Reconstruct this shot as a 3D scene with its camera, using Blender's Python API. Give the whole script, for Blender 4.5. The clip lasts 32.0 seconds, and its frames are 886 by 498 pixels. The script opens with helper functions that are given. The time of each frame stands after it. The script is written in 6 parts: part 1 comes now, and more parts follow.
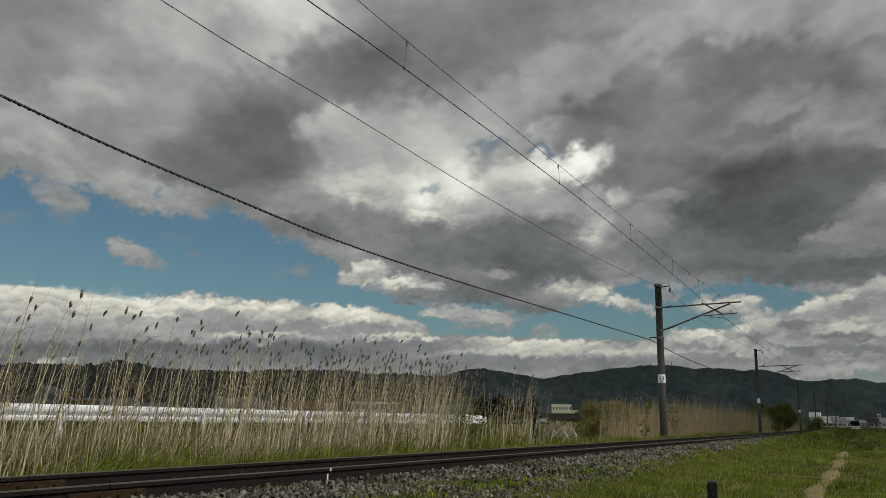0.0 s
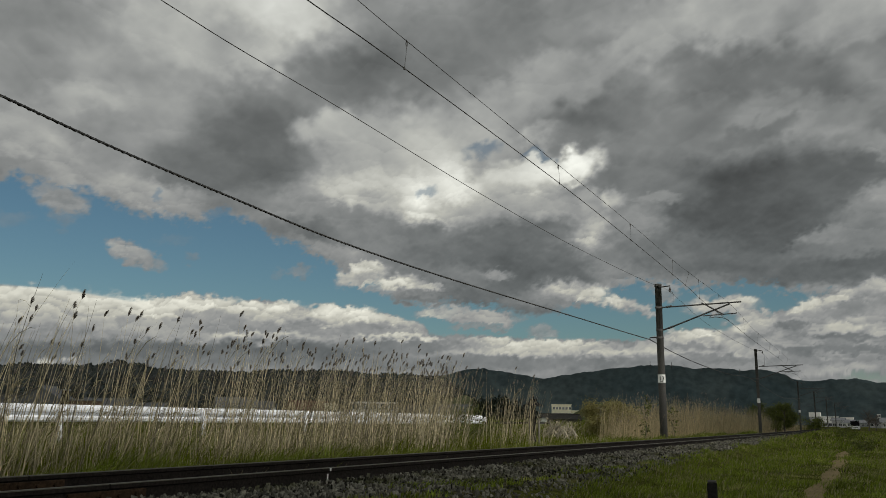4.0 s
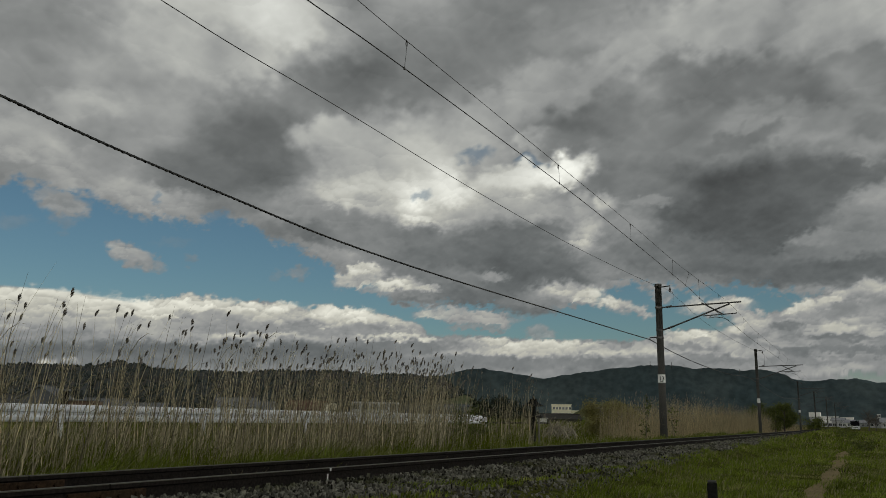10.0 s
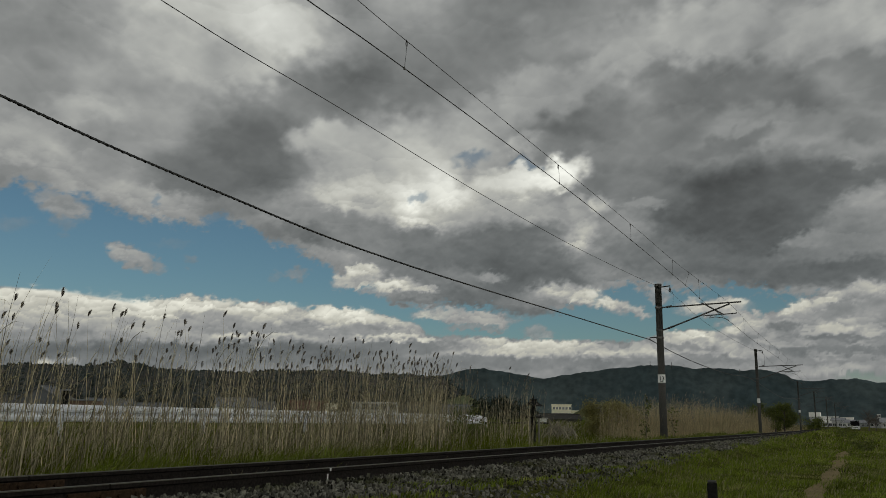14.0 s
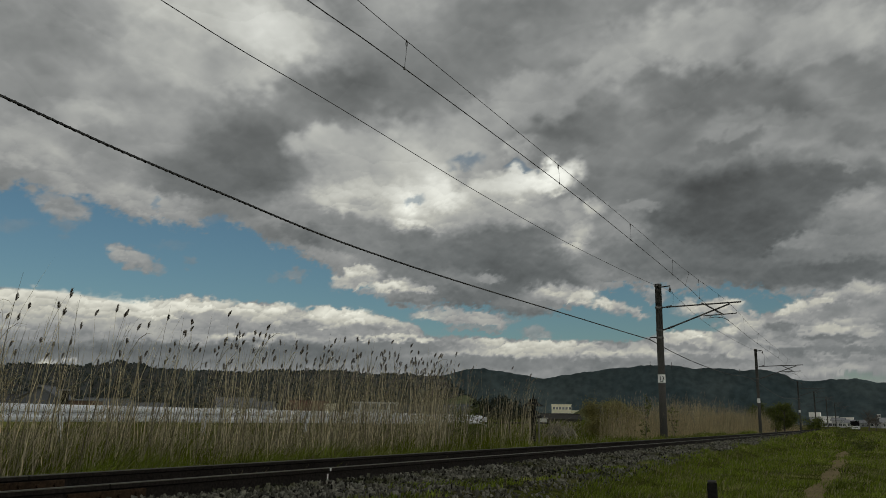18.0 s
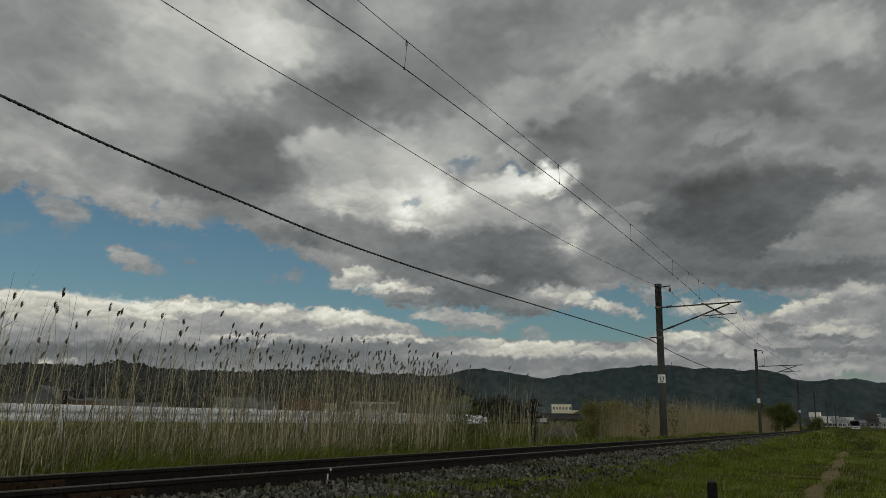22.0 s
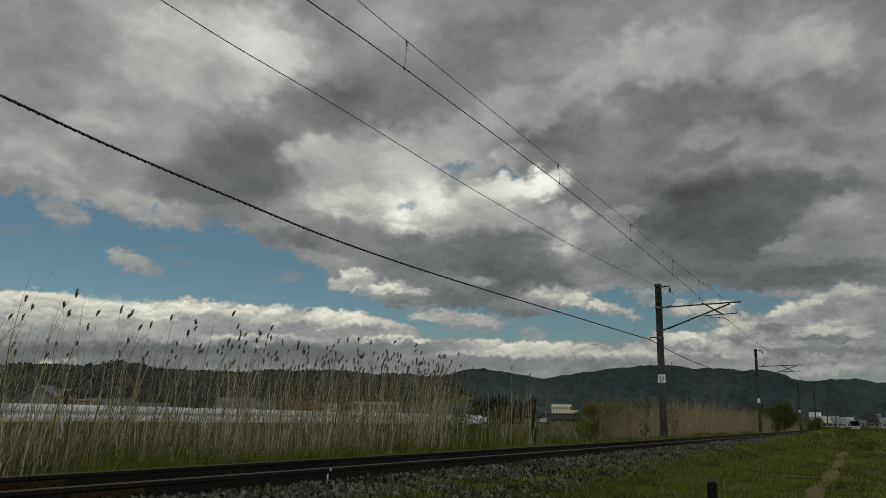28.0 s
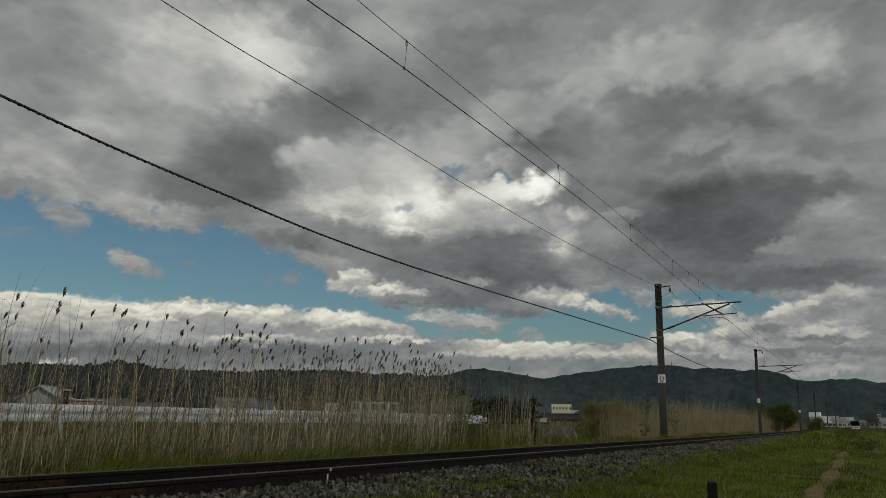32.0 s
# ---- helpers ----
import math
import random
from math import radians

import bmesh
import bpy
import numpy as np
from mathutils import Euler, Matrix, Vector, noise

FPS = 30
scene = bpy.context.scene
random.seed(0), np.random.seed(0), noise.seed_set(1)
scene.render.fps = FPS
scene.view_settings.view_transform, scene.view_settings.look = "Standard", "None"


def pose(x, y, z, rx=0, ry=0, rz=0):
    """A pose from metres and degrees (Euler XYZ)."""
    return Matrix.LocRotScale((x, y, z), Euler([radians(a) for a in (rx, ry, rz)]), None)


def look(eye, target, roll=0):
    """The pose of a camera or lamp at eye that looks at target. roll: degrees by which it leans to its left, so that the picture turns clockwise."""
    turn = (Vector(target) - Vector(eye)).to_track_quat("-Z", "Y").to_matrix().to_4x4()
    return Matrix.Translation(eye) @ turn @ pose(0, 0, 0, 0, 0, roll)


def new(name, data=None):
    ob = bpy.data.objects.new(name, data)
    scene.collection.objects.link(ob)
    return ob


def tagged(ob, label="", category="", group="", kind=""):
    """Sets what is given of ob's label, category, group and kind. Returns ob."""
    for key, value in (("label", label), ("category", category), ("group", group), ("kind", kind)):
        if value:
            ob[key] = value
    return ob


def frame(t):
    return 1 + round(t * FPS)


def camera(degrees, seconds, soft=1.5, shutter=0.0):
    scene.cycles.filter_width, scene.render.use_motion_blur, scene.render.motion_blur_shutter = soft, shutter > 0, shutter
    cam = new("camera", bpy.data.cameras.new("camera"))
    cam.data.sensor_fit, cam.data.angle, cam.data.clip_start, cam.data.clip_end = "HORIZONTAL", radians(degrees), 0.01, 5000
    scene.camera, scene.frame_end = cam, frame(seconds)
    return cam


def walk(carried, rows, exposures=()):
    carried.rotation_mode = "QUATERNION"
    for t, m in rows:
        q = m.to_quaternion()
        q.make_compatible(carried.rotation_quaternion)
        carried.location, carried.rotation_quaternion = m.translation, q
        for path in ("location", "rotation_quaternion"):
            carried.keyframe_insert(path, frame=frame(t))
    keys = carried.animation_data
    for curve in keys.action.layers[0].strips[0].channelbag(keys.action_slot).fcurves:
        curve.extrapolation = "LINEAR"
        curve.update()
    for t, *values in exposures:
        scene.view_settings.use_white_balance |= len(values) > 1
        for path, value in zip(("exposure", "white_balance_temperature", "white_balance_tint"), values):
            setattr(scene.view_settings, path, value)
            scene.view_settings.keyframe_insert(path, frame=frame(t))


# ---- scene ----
cam = camera(57.3, 32.0, soft=0.7)
CAM = Matrix.Translation((0.0, 0.0, 0.494)) @ pose(0, 0, 0, 0, 0, 28.65) @ pose(0, 0, 0, 101.87) @ pose(0, 0, 0, 0, 0, 0.88)
walk(cam, [(0.0, CAM), (32.0, CAM)])

# ---- world, sun, exposure ----
SUN_AZ, SUN_EL = 105.0, 42.0          # degrees clockwise from +y, and above the horizon
world = bpy.data.worlds.new("sky")
scene.world = world
world.use_nodes = True
wn = world.node_tree
sky = wn.nodes.new("ShaderNodeTexSky")
sky.sky_type, sky.sun_disc = "NISHITA", False
sky.sun_elevation, sky.sun_rotation = radians(SUN_EL), radians(SUN_AZ)
sky.altitude, sky.air_density, sky.dust_density, sky.ozone_density = 100, 1.2, 0.6, 1.0
air = wn.nodes.new("ShaderNodeMix")
air.data_type, air.blend_type = "RGBA", "MULTIPLY"
air.inputs[0].default_value, air.inputs[7].default_value = 1.0, (0.70, 0.94, 0.985, 1)
wn.links.new(sky.outputs[0], air.inputs[6])
wn.links.new(air.outputs[2], wn.nodes["Background"].inputs[0])
wn.nodes["Background"].inputs[1].default_value = 0.045

sun_data = bpy.data.lights.new("sun", "SUN")
sun_data.energy, sun_data.angle, sun_data.color = 2.5, radians(0.6), (1.0, 0.97, 0.91)
sun = new("sun", sun_data)
SUN_DIR = Vector((math.sin(radians(SUN_AZ)) * math.cos(radians(SUN_EL)), math.cos(radians(SUN_AZ)) * math.cos(radians(SUN_EL)), math.sin(radians(SUN_EL))))
sun.matrix_world = look(SUN_DIR * 100, (0, 0, 0))
scene.view_settings.exposure = 0.0

# ---- materials ----


def material(name, colour, rough=0.8, metal=0.0, dark=0.55, light=1.3, grain=30.0, stain=2.0, bump=0.3, bump_scale=60.0, vary=0.0, island=0.0, tint=None, tint_scale=0.7, tint_cut=0.5, spec=0.4, through_light=0.0):
    """A surface with grain, larger stains, relief, and variation from piece to piece."""
    m = bpy.data.materials.new(name)
    m.use_nodes = True
    t = m.node_tree
    n, link = t.nodes, t.links.new
    b = n["Principled BSDF"]
    b.inputs["Roughness"].default_value, b.inputs["Metallic"].default_value = rough, metal
    b.inputs["Specular IOR Level"].default_value = spec
    co = n.new("ShaderNodeTexCoord")

    def tex(scale, detail=4.0):
        q = n.new("ShaderNodeTexNoise")
        q.inputs["Scale"].default_value, q.inputs["Detail"].default_value = scale, detail
        link(co.outputs["Object"], q.inputs["Vector"])
        return q.outputs["Fac"]

    def mul(a, lo, hi):
        r = n.new("ShaderNodeMapRange")
        r.inputs[1].default_value, r.inputs[2].default_value, r.inputs[3].default_value, r.inputs[4].default_value = 0.3, 0.7, lo, hi
        link(a, r.inputs[0])
        return r.outputs[0]

    def product(a, c):
        q = n.new("ShaderNodeMath")
        q.operation = "MULTIPLY"
        link(a, q.inputs[0]), link(c, q.inputs[1])
        return q.outputs[0]

    value = product(mul(tex(grain), dark, light), mul(tex(stain, 6.0), 0.5 + dark / 2, 0.5 + light / 2))
    if vary:
        info = n.new("ShaderNodeObjectInfo")
        r = n.new("ShaderNodeMapRange")
        r.inputs[3].default_value, r.inputs[4].default_value = 1 - vary, 1 + vary
        link(info.outputs["Random"], r.inputs[0])
        value = product(value, r.outputs[0])
    if island:
        geo = n.new("ShaderNodeNewGeometry")
        r = n.new("ShaderNodeMapRange")
        r.inputs[3].default_value, r.inputs[4].default_value = 1 - island, 1 + island
        link(geo.outputs["Random Per Island"], r.inputs[0])
        value = product(value, r.outputs[0])
    base = n.new("ShaderNodeRGB")
    base.outputs[0].default_value = (*colour, 1)
    col = base.outputs[0]
    if tint:
        mix = n.new("ShaderNodeMix")
        mix.data_type = "RGBA"
        r = n.new("ShaderNodeMapRange")
        r.inputs[1].default_value, r.inputs[2].default_value = tint_cut - 0.06, tint_cut + 0.1
        link(tex(tint_scale, 8.0), r.inputs[0])
        link(r.outputs[0], mix.inputs[0]), link(col, mix.inputs[6])
        mix.inputs[7].default_value = (*tint, 1)
        col = mix.outputs[2]
    shade = n.new("ShaderNodeVectorMath")
    shade.operation = "SCALE"
    link(col, shade.inputs[0]), link(value, shade.inputs["Scale"])
    link(shade.outputs[0], b.inputs["Base Color"])
    if bump:
        bp = n.new("ShaderNodeBump")
        bp.inputs["Strength"].default_value, bp.inputs["Distance"].default_value = bump, 0.02
        link(tex(bump_scale, 3.0), bp.inputs["Height"])
        link(bp.outputs[0], b.inputs["Normal"])
    if through_light:
        tr = n.new("ShaderNodeBsdfTranslucent")
        link(shade.outputs[0], tr.inputs["Color"])
        mx = n.new("ShaderNodeMixShader")
        mx.inputs[0].default_value = through_light
        link(b.outputs[0], mx.inputs[1]), link(tr.outputs[0], mx.inputs[2])
        link(mx.outputs[0], n["Material Output"].inputs["Surface"])
    return m


RAIL_RUST = material("rusty_rail_steel", (0.0155, 0.0122, 0.0105), 0.9, 0.0, 0.5, 1.5, 40, 3, 0.4, 90, spec=0.12)
RAIL_HEAD = material("worn_rail_head", (0.085, 0.080, 0.058), 0.6, 0.2, 0.7, 1.2, 25, 4, 0.1, 80, spec=0.3)
PLATE_RUST = material("joint_bar_rust", (0.034, 0.020, 0.011), 0.9, 0.0, 0.5, 1.5, 40, 6, 0.4, 90, spec=0.12)
SLEEPER_WOOD = material("tarred_sleeper_wood", (0.028, 0.022, 0.018), 1.0, 0, 0.5, 1.5, 18, 3, 0.6, 40, vary=0.25, spec=0.05)
STONE = material("ballast_stone", (0.148, 0.139, 0.113), 1.0, 0, 0.7, 1.25, 60, 8, 0.5, 120, vary=0.65, spec=0.08)
STONE_MANY = material("ballast_stone_mass", (0.142, 0.134, 0.110), 1.0, 0, 0.7, 1.25, 60, 8, 0.5, 120, island=0.85, tint=(0.062, 0.062, 0.030), tint_scale=1.3, tint_cut=0.56, spec=0.08)
# dark soil, taken near black so the gaps between stones look shaded
BED = material("ballast_soil_gap_shade", (0.02, 0.018, 0.014), 1.0, 0, 0.5, 1.4, 45, 3, 1.0, 60, spec=0.0)
GROUND = material("field_ground", (0.085, 0.092, 0.022), 1.0, 0, 0.5, 1.4, 9, 0.25, 0.8, 18, tint=(0.10, 0.085, 0.045), tint_scale=0.35, tint_cut=0.56, spec=0.0)
EARTH = material("dry_path_earth", (0.28, 0.22, 0.125), 1.0, 0, 0.7, 1.2, 40, 4, 0.7, 50, spec=0.0)
GRASS = material("grass_blades", (0.135, 0.170, 0.022), 0.6, 0, 0.45, 1.6, 1.6, 0.3, 0, island=0.6, tint=(0.22, 0.205, 0.075), tint_scale=0.8, tint_cut=0.6, through_light=0.35, spec=0.04)
FRESH_GRASS = material("fresh_grass_blades", (0.148, 0.188, 0.020), 0.6, 0, 0.75, 1.25, 2.5, 0.5, 0, island=0.4, through_light=0.4, spec=0.06)
DRY_GRASS = material("dry_grass_blades", (0.27, 0.235, 0.12), 0.7, 0, 0.8, 1.2, 3, 0.5, 0, island=0.4, through_light=0.3, spec=0.2)
WEED = material("weed_leaves", (0.120, 0.142, 0.015), 0.8, 0, 0.7, 1.3, 3, 0.7, 0, island=0.45, through_light=0.35, spec=0.04)
REED = material("dry_reed_stalk", (0.46, 0.395, 0.255), 0.6, 0, 0.5, 1.3, 14, 1.2, 0, island=0.75, through_light=0.25, spec=0.3)
REED_LEAF = material("dry_reed_leaf", (0.33, 0.29, 0.17), 0.7, 0, 0.75, 1.2, 14, 1.2, 0, island=0.4, through_light=0.35, spec=0.2)
PLUME = material("reed_plume", (0.26, 0.23, 0.20), 0.9, 0, 0.7, 1.3, 30, 2, 0, island=0.4, through_light=0.2, spec=0.1)
CONCRETE = material("weathered_concrete", (0.080, 0.077, 0.072), 0.95, 0, 0.75, 1.2, 30, 1.2, 0.4, 80, spec=0.15)
STEEL = material("galvanised_dark_steel", (0.10, 0.095, 0.09), 0.6, 0.5, 0.7, 1.3, 30, 3, 0.2, 60)
WIRE = material("oxidised_copper_wire", (0.055, 0.05, 0.045), 0.6, 0.5, 0.8, 1.2, 20, 3, 0)
CABLE = material("black_cable_sheath", (0.022, 0.021, 0.02), 0.6, 0, 0.8, 1.3, 20, 3, 0)
PORCELAIN = material("brown_porcelain", (0.05, 0.04, 0.036), 0.4, 0, 0.9, 1.1, 20, 3, 0)
WHITE_PAINT = material("white_enamel", (0.78, 0.77, 0.74), 0.5, 0, 0.9, 1.06, 30, 4, 0)
BLACK_PAINT = material("black_paint", (0.02, 0.02, 0.02), 0.6, 0, 0.9, 1.1, 30, 4, 0)
GUARD = material("white_guardrail_paint", (0.84, 0.85, 0.88), 0.35, 0, 0.7, 1.1, 14, 1.3, 0.1, 30)
ASPHALT = material("road_asphalt", (0.05, 0.05, 0.05), 1.0, 0, 0.7, 1.3, 60, 1, 0.5, 120, spec=0.05)
FOREST = material("wooded_hill", (0.055, 0.064, 0.059), 0.95, 0, 0.6, 1.35, 0.12, 0.02, 0.5, 0.2, tint=(0.062, 0.060, 0.055), tint_scale=0.03, tint_cut=0.5, spec=0.1)
FAR_CROWN = material("far_tree_crowns", (0.054, 0.062, 0.057), 1.0, 0, 0.8, 1.2, 0.3, 0.03, 0, island=0.28, spec=0.0)
# distance haze is mixed into this colour: paler and bluer than the nearer woods
MOUNTAIN = material("hazed_forested_mountain", (0.091, 0.118, 0.121), 1.0, 0, 0.74, 1.23, 0.03, 0.005, 0.5, 0.05, tint=(0.066, 0.093, 0.100), tint_scale=0.0035, tint_cut=0.5, spec=0.05)
MEADOW = material("hill_meadow", (0.100, 0.112, 0.050), 0.95, 0, 0.7, 1.3, 0.3, 0.05, 0.5, 0.6, spec=0.1)
LEAF = material("bush_leaves", (0.105, 0.122, 0.024), 0.6, 0, 0.8, 1.2, 3, 0.6, 0, island=0.5, through_light=0.3, spec=0.25)
PALE_LEAF = material("yellow_green_leaves", (0.25, 0.225, 0.085), 0.7, 0, 0.8, 1.2, 3, 0.6, 0, island=0.45, through_light=0.3, spec=0.15)
DARK_LEAF = material("dark_conifer_leaves", (0.016, 0.022, 0.013), 0.7, 0, 0.8, 1.2, 3, 0.6, 0, island=0.5, through_light=0.15, spec=0.2)
BARK = material("grey_bark", (0.11, 0.095, 0.08), 0.95, 0, 0.6, 1.3, 20, 3, 0.8, 40)
DEAD_WOOD = material("dead_branches", (0.31, 0.275, 0.20), 0.9, 0, 0.6, 1.3, 25, 4, 0, island=0.6)
TIMBER = material("weathered_timber", (0.22, 0.20, 0.17), 0.9, 0, 0.6, 1.3, 25, 4, 0.6, 50, vary=0.2)
DARK_TIMBER = material("dark_timber", (0.018, 0.017, 0.016), 1.0, 0, 0.6, 1.3, 25, 4, 0.6, 50, spec=0.1)
WALL_WHITE = material("white_plaster", (0.70, 0.69, 0.66), 0.85, 0, 0.85, 1.1, 8, 0.6, 0.2, 30)
# cream lifted to stand in for sunlight falling on the far building
WALL_CREAM = material("sun_bright_cream_plaster", (0.90, 0.83, 0.63), 0.85, 0, 0.85, 1.1, 8, 0.6, 0.2, 30)
SHED_BROWN = material("weathered_brown_boards", (0.062, 0.058, 0.052), 0.9, 0, 0.7, 1.25, 6, 0.6, 0.4, 20, spec=0.1)
WALL_GREY = material("grey_siding", (0.33, 0.33, 0.34), 0.8, 0, 0.8, 1.15, 6, 0.6, 0.3, 20)
WALL_SLATE = material("slate_grey_siding", (0.15, 0.155, 0.165), 0.9, 0, 0.8, 1.15, 6, 0.6, 0.3, 20, spec=0.1)
WALL_BROWN = material("brown_siding", (0.17, 0.11, 0.075), 0.8, 0, 0.8, 1.15, 6, 0.6, 0.3, 20)
ROOF_GREY = material("grey_roof_tile", (0.16, 0.165, 0.175), 0.95, 0, 0.7, 1.25, 6, 0.5, 0.5, 12)
ROOF_PALE = material("pale_roof_tile", (0.21, 0.215, 0.225), 0.9, 0, 0.75, 1.2, 6, 0.5, 0.5, 12)
WALL_OCHRE = material("ochre_siding", (0.42, 0.24, 0.09), 0.85, 0, 0.8, 1.15, 6, 0.6, 0.3, 20)
ROOF_DARK = material("dark_roof_sheet", (0.05, 0.05, 0.052), 0.55, 0.2, 0.7, 1.25, 6, 0.5, 0.3, 12)
ROOF_RUST = material("red_brown_roof", (0.16, 0.075, 0.05), 0.65, 0.1, 0.7, 1.25, 6, 0.5, 0.3, 12)
PANE = material("window_glass", (0.03, 0.035, 0.04), 0.08, 0, 0.9, 1.1, 1, 0.3, 0, spec=0.8)
CAR_GLASS = material("dark_car_glass", (0.008, 0.008, 0.009), 0.9, 0, 0.9, 1.1, 1, 0.3, 0, spec=0.03)
BED_REED = material("dense_reed_stalk", (0.42, 0.345, 0.205), 0.7, 0, 0.75, 1.2, 14, 1.2, 0, island=0.5, tint=(0.40, 0.30, 0.175), tint_scale=0.8, tint_cut=0.5, through_light=0.25, spec=0.1)
CAR_WHITE = material("white_car_paint", (0.60, 0.60, 0.60), 0.3, 0, 0.95, 1.03, 5, 1, 0)
TYRE = material("tyre_rubber", (0.02, 0.02, 0.02), 0.9, 0, 0.8, 1.2, 40, 4, 0.2)
LAMP_LENS = material("lamp_lens", (0.5, 0.5, 0.48), 0.15, 0, 0.95, 1.05, 5, 1, 0)
CABLE_WRAP = material("grey_binding_wire", (0.10, 0.10, 0.10), 0.5, 0.6, 0.8, 1.2, 20, 3, 0)

# ---- mesh helpers ----


def mesh_object(name, bm, mats, parent=None, label="", smooth=False):
    me = bpy.data.meshes.new(name)
    bmesh.ops.recalc_face_normals(bm, faces=bm.faces)
    bm.to_mesh(me)
    bm.free()
    for m in (mats if isinstance(mats, (list, tuple)) else [mats]):
        me.materials.append(m)
    if smooth:
        me.polygons.foreach_set("use_smooth", [True] * len(me.polygons))
    ob = new(name, me)
    ob.parent = parent
    if label:
        ob["label"] = label
    return ob


def part(name, bm, mat, parent, label="", smooth=False):
    return mesh_object(name, bm, mat, parent, label, smooth)


def shared(name, mesh, parent, m):
    """One more piece on a mesh that alike pieces share."""
    ob = new(name, mesh)
    ob.parent, ob.matrix_basis = parent, m
    return ob


def empty(name, m=None):
    ob = new(name)
    ob.empty_display_size = 0.2
    if m is not None:
        ob.matrix_basis = m
    return ob


def raw_mesh(name, verts, faces, mats, index=None, smooth=False):
    me = bpy.data.meshes.new(name)
    me.from_pydata(verts, [], faces)
    for m in (mats if isinstance(mats, (list, tuple)) else [mats]):
        me.materials.append(m)
    if index is not None:
        me.polygons.foreach_set("material_index", np.asarray(index, dtype=np.int32))
    if smooth:
        me.polygons.foreach_set("use_smooth", [True] * len(me.polygons))
    me.update()
    return me


def add_box(bm, lo, hi, m=None, bevel=0.0):
    r = bmesh.ops.create_cube(bm, size=1.0)
    c, s = (Vector(lo) + Vector(hi)) / 2, Vector(hi) - Vector(lo)
    bmesh.ops.transform(bm, matrix=Matrix.Translation(c) @ Matrix.Diagonal((*s, 1)), verts=r["verts"])
    if bevel:
        edges = list({e for v in r["verts"] for e in v.link_edges})
        out = bmesh.ops.bevel(bm, geom=edges, offset=bevel, segments=1, affect="EDGES")
        vs = list({v for f in out["faces"] for v in f.verts} | {v for v in r["verts"] if v.is_valid})
    else:
        vs = r["verts"]
    if m is not None:
        bmesh.ops.transform(bm, matrix=m, verts=vs)
    return vs


def box_bm(lo, hi, m=None, bevel=0.0):
    bm = bmesh.new()
    add_box(bm, lo, hi, m, bevel)
    return bm


def add_tube(bm, points, radii, sides=8, caps=True):
    """A tube along points, with a radius at each."""
    pts = [Vector(p) for p in points]
    if not isinstance(radii, (list, tuple)):
        radii = [radii] * len(pts)
    rings, up = [], None
    for i, p in enumerate(pts):
        d = (pts[min(i + 1, len(pts) - 1)] - pts[max(i - 1, 0)]).normalized()
        if up is None:
            up = Vector((0, 0, 1)) if abs(d.z) < 0.9 else Vector((1, 0, 0))
        a = d.cross(up).normalized()
        up = a.cross(d).normalized()
        rings.append([bm.verts.new(p + (a * math.cos(k * math.tau / sides) + up * math.sin(k * math.tau / sides)) * radii[i]) for k in range(sides)])
    for r, q in zip(rings, rings[1:]):
        for k in range(sides):
            bm.faces.new((r[k], r[(k + 1) % sides], q[(k + 1) % sides], q[k]))
    if caps:
        bm.faces.new(rings[0]), bm.faces.new(rings[-1])
    return bm


def tube_bm(points, radii, sides=8):
    return add_tube(bmesh.new(), points, radii, sides)


def glide(points, steps=8):
    """A smooth line through points."""
    p = [Vector(q) for q in points]
    p = [2 * p[0] - p[1]] + p + [2 * p[-1] - p[-2]]
    out = []
    for i in range(1, len(p) - 2):
        a, b, c, d = p[i - 1:i + 3]
        for k in range(steps):
            t = k / steps
            out.append(0.5 * (2 * b + (c - a) * t + (2 * a - 5 * b + 4 * c - d) * t * t + (3 * b - a - 3 * c + d) * t ** 3))
    return out + [p[-2]]


def value_noise(x, y, seed):
    """Smooth noise from 0 to 1 on arrays."""
    xi, yi = np.floor(x), np.floor(y)
    u, v = x - xi, y - yi
    u, v = u * u * u * (u * (u * 6 - 15) + 10), v * v * v * (v * (v * 6 - 15) + 10)
    xi, yi = xi.astype(np.int64), yi.astype(np.int64)

    def cell(a, b):
        h = (a * 374761393 + b * 668265263 + seed * 2147483) & 0xFFFFFFFF
        h = ((h ^ (h >> 13)) * 1274126177) & 0xFFFFFFFF
        h = ((h ^ (h >> 16)) * 2246822519) & 0xFFFFFFFF
        return ((h ^ (h >> 15)) & 0xFFFF) / 65535.0

    return (cell(xi, yi) * (1 - u) + cell(xi + 1, yi) * u) * (1 - v) + (cell(xi, yi + 1) * (1 - u) + cell(xi + 1, yi + 1) * u) * v


def bubbles(x, y, seed):
    """Rounded swellings: their height, and how far up on its swelling each point lies."""
    xi, yi = np.floor(x), np.floor(y)
    best, rise = np.full(x.shape, 9.0), np.zeros(x.shape)
    for i in (-1, 0, 1):
        for j in (-1, 0, 1):
            a, b = (xi + i).astype(np.int64), (yi + j).astype(np.int64)
            h = (a * 374761393 + b * 668265263 + seed * 2147483) & 0xFFFFFFFF
            h = ((h ^ (h >> 13)) * 1274126177) & 0xFFFFFFFF
            h = h ^ (h >> 16)
            dx, dy = x - (a + (h & 0xFFF) / 4095.0), y - (b + ((h >> 12) & 0xFFF) / 4095.0)
            d = dx * dx + dy * dy
            closer = d < best
            best, rise = np.where(closer, d, best), np.where(closer, dy, rise)
    return np.sqrt(np.clip(1 - best, 0, 1)), rise


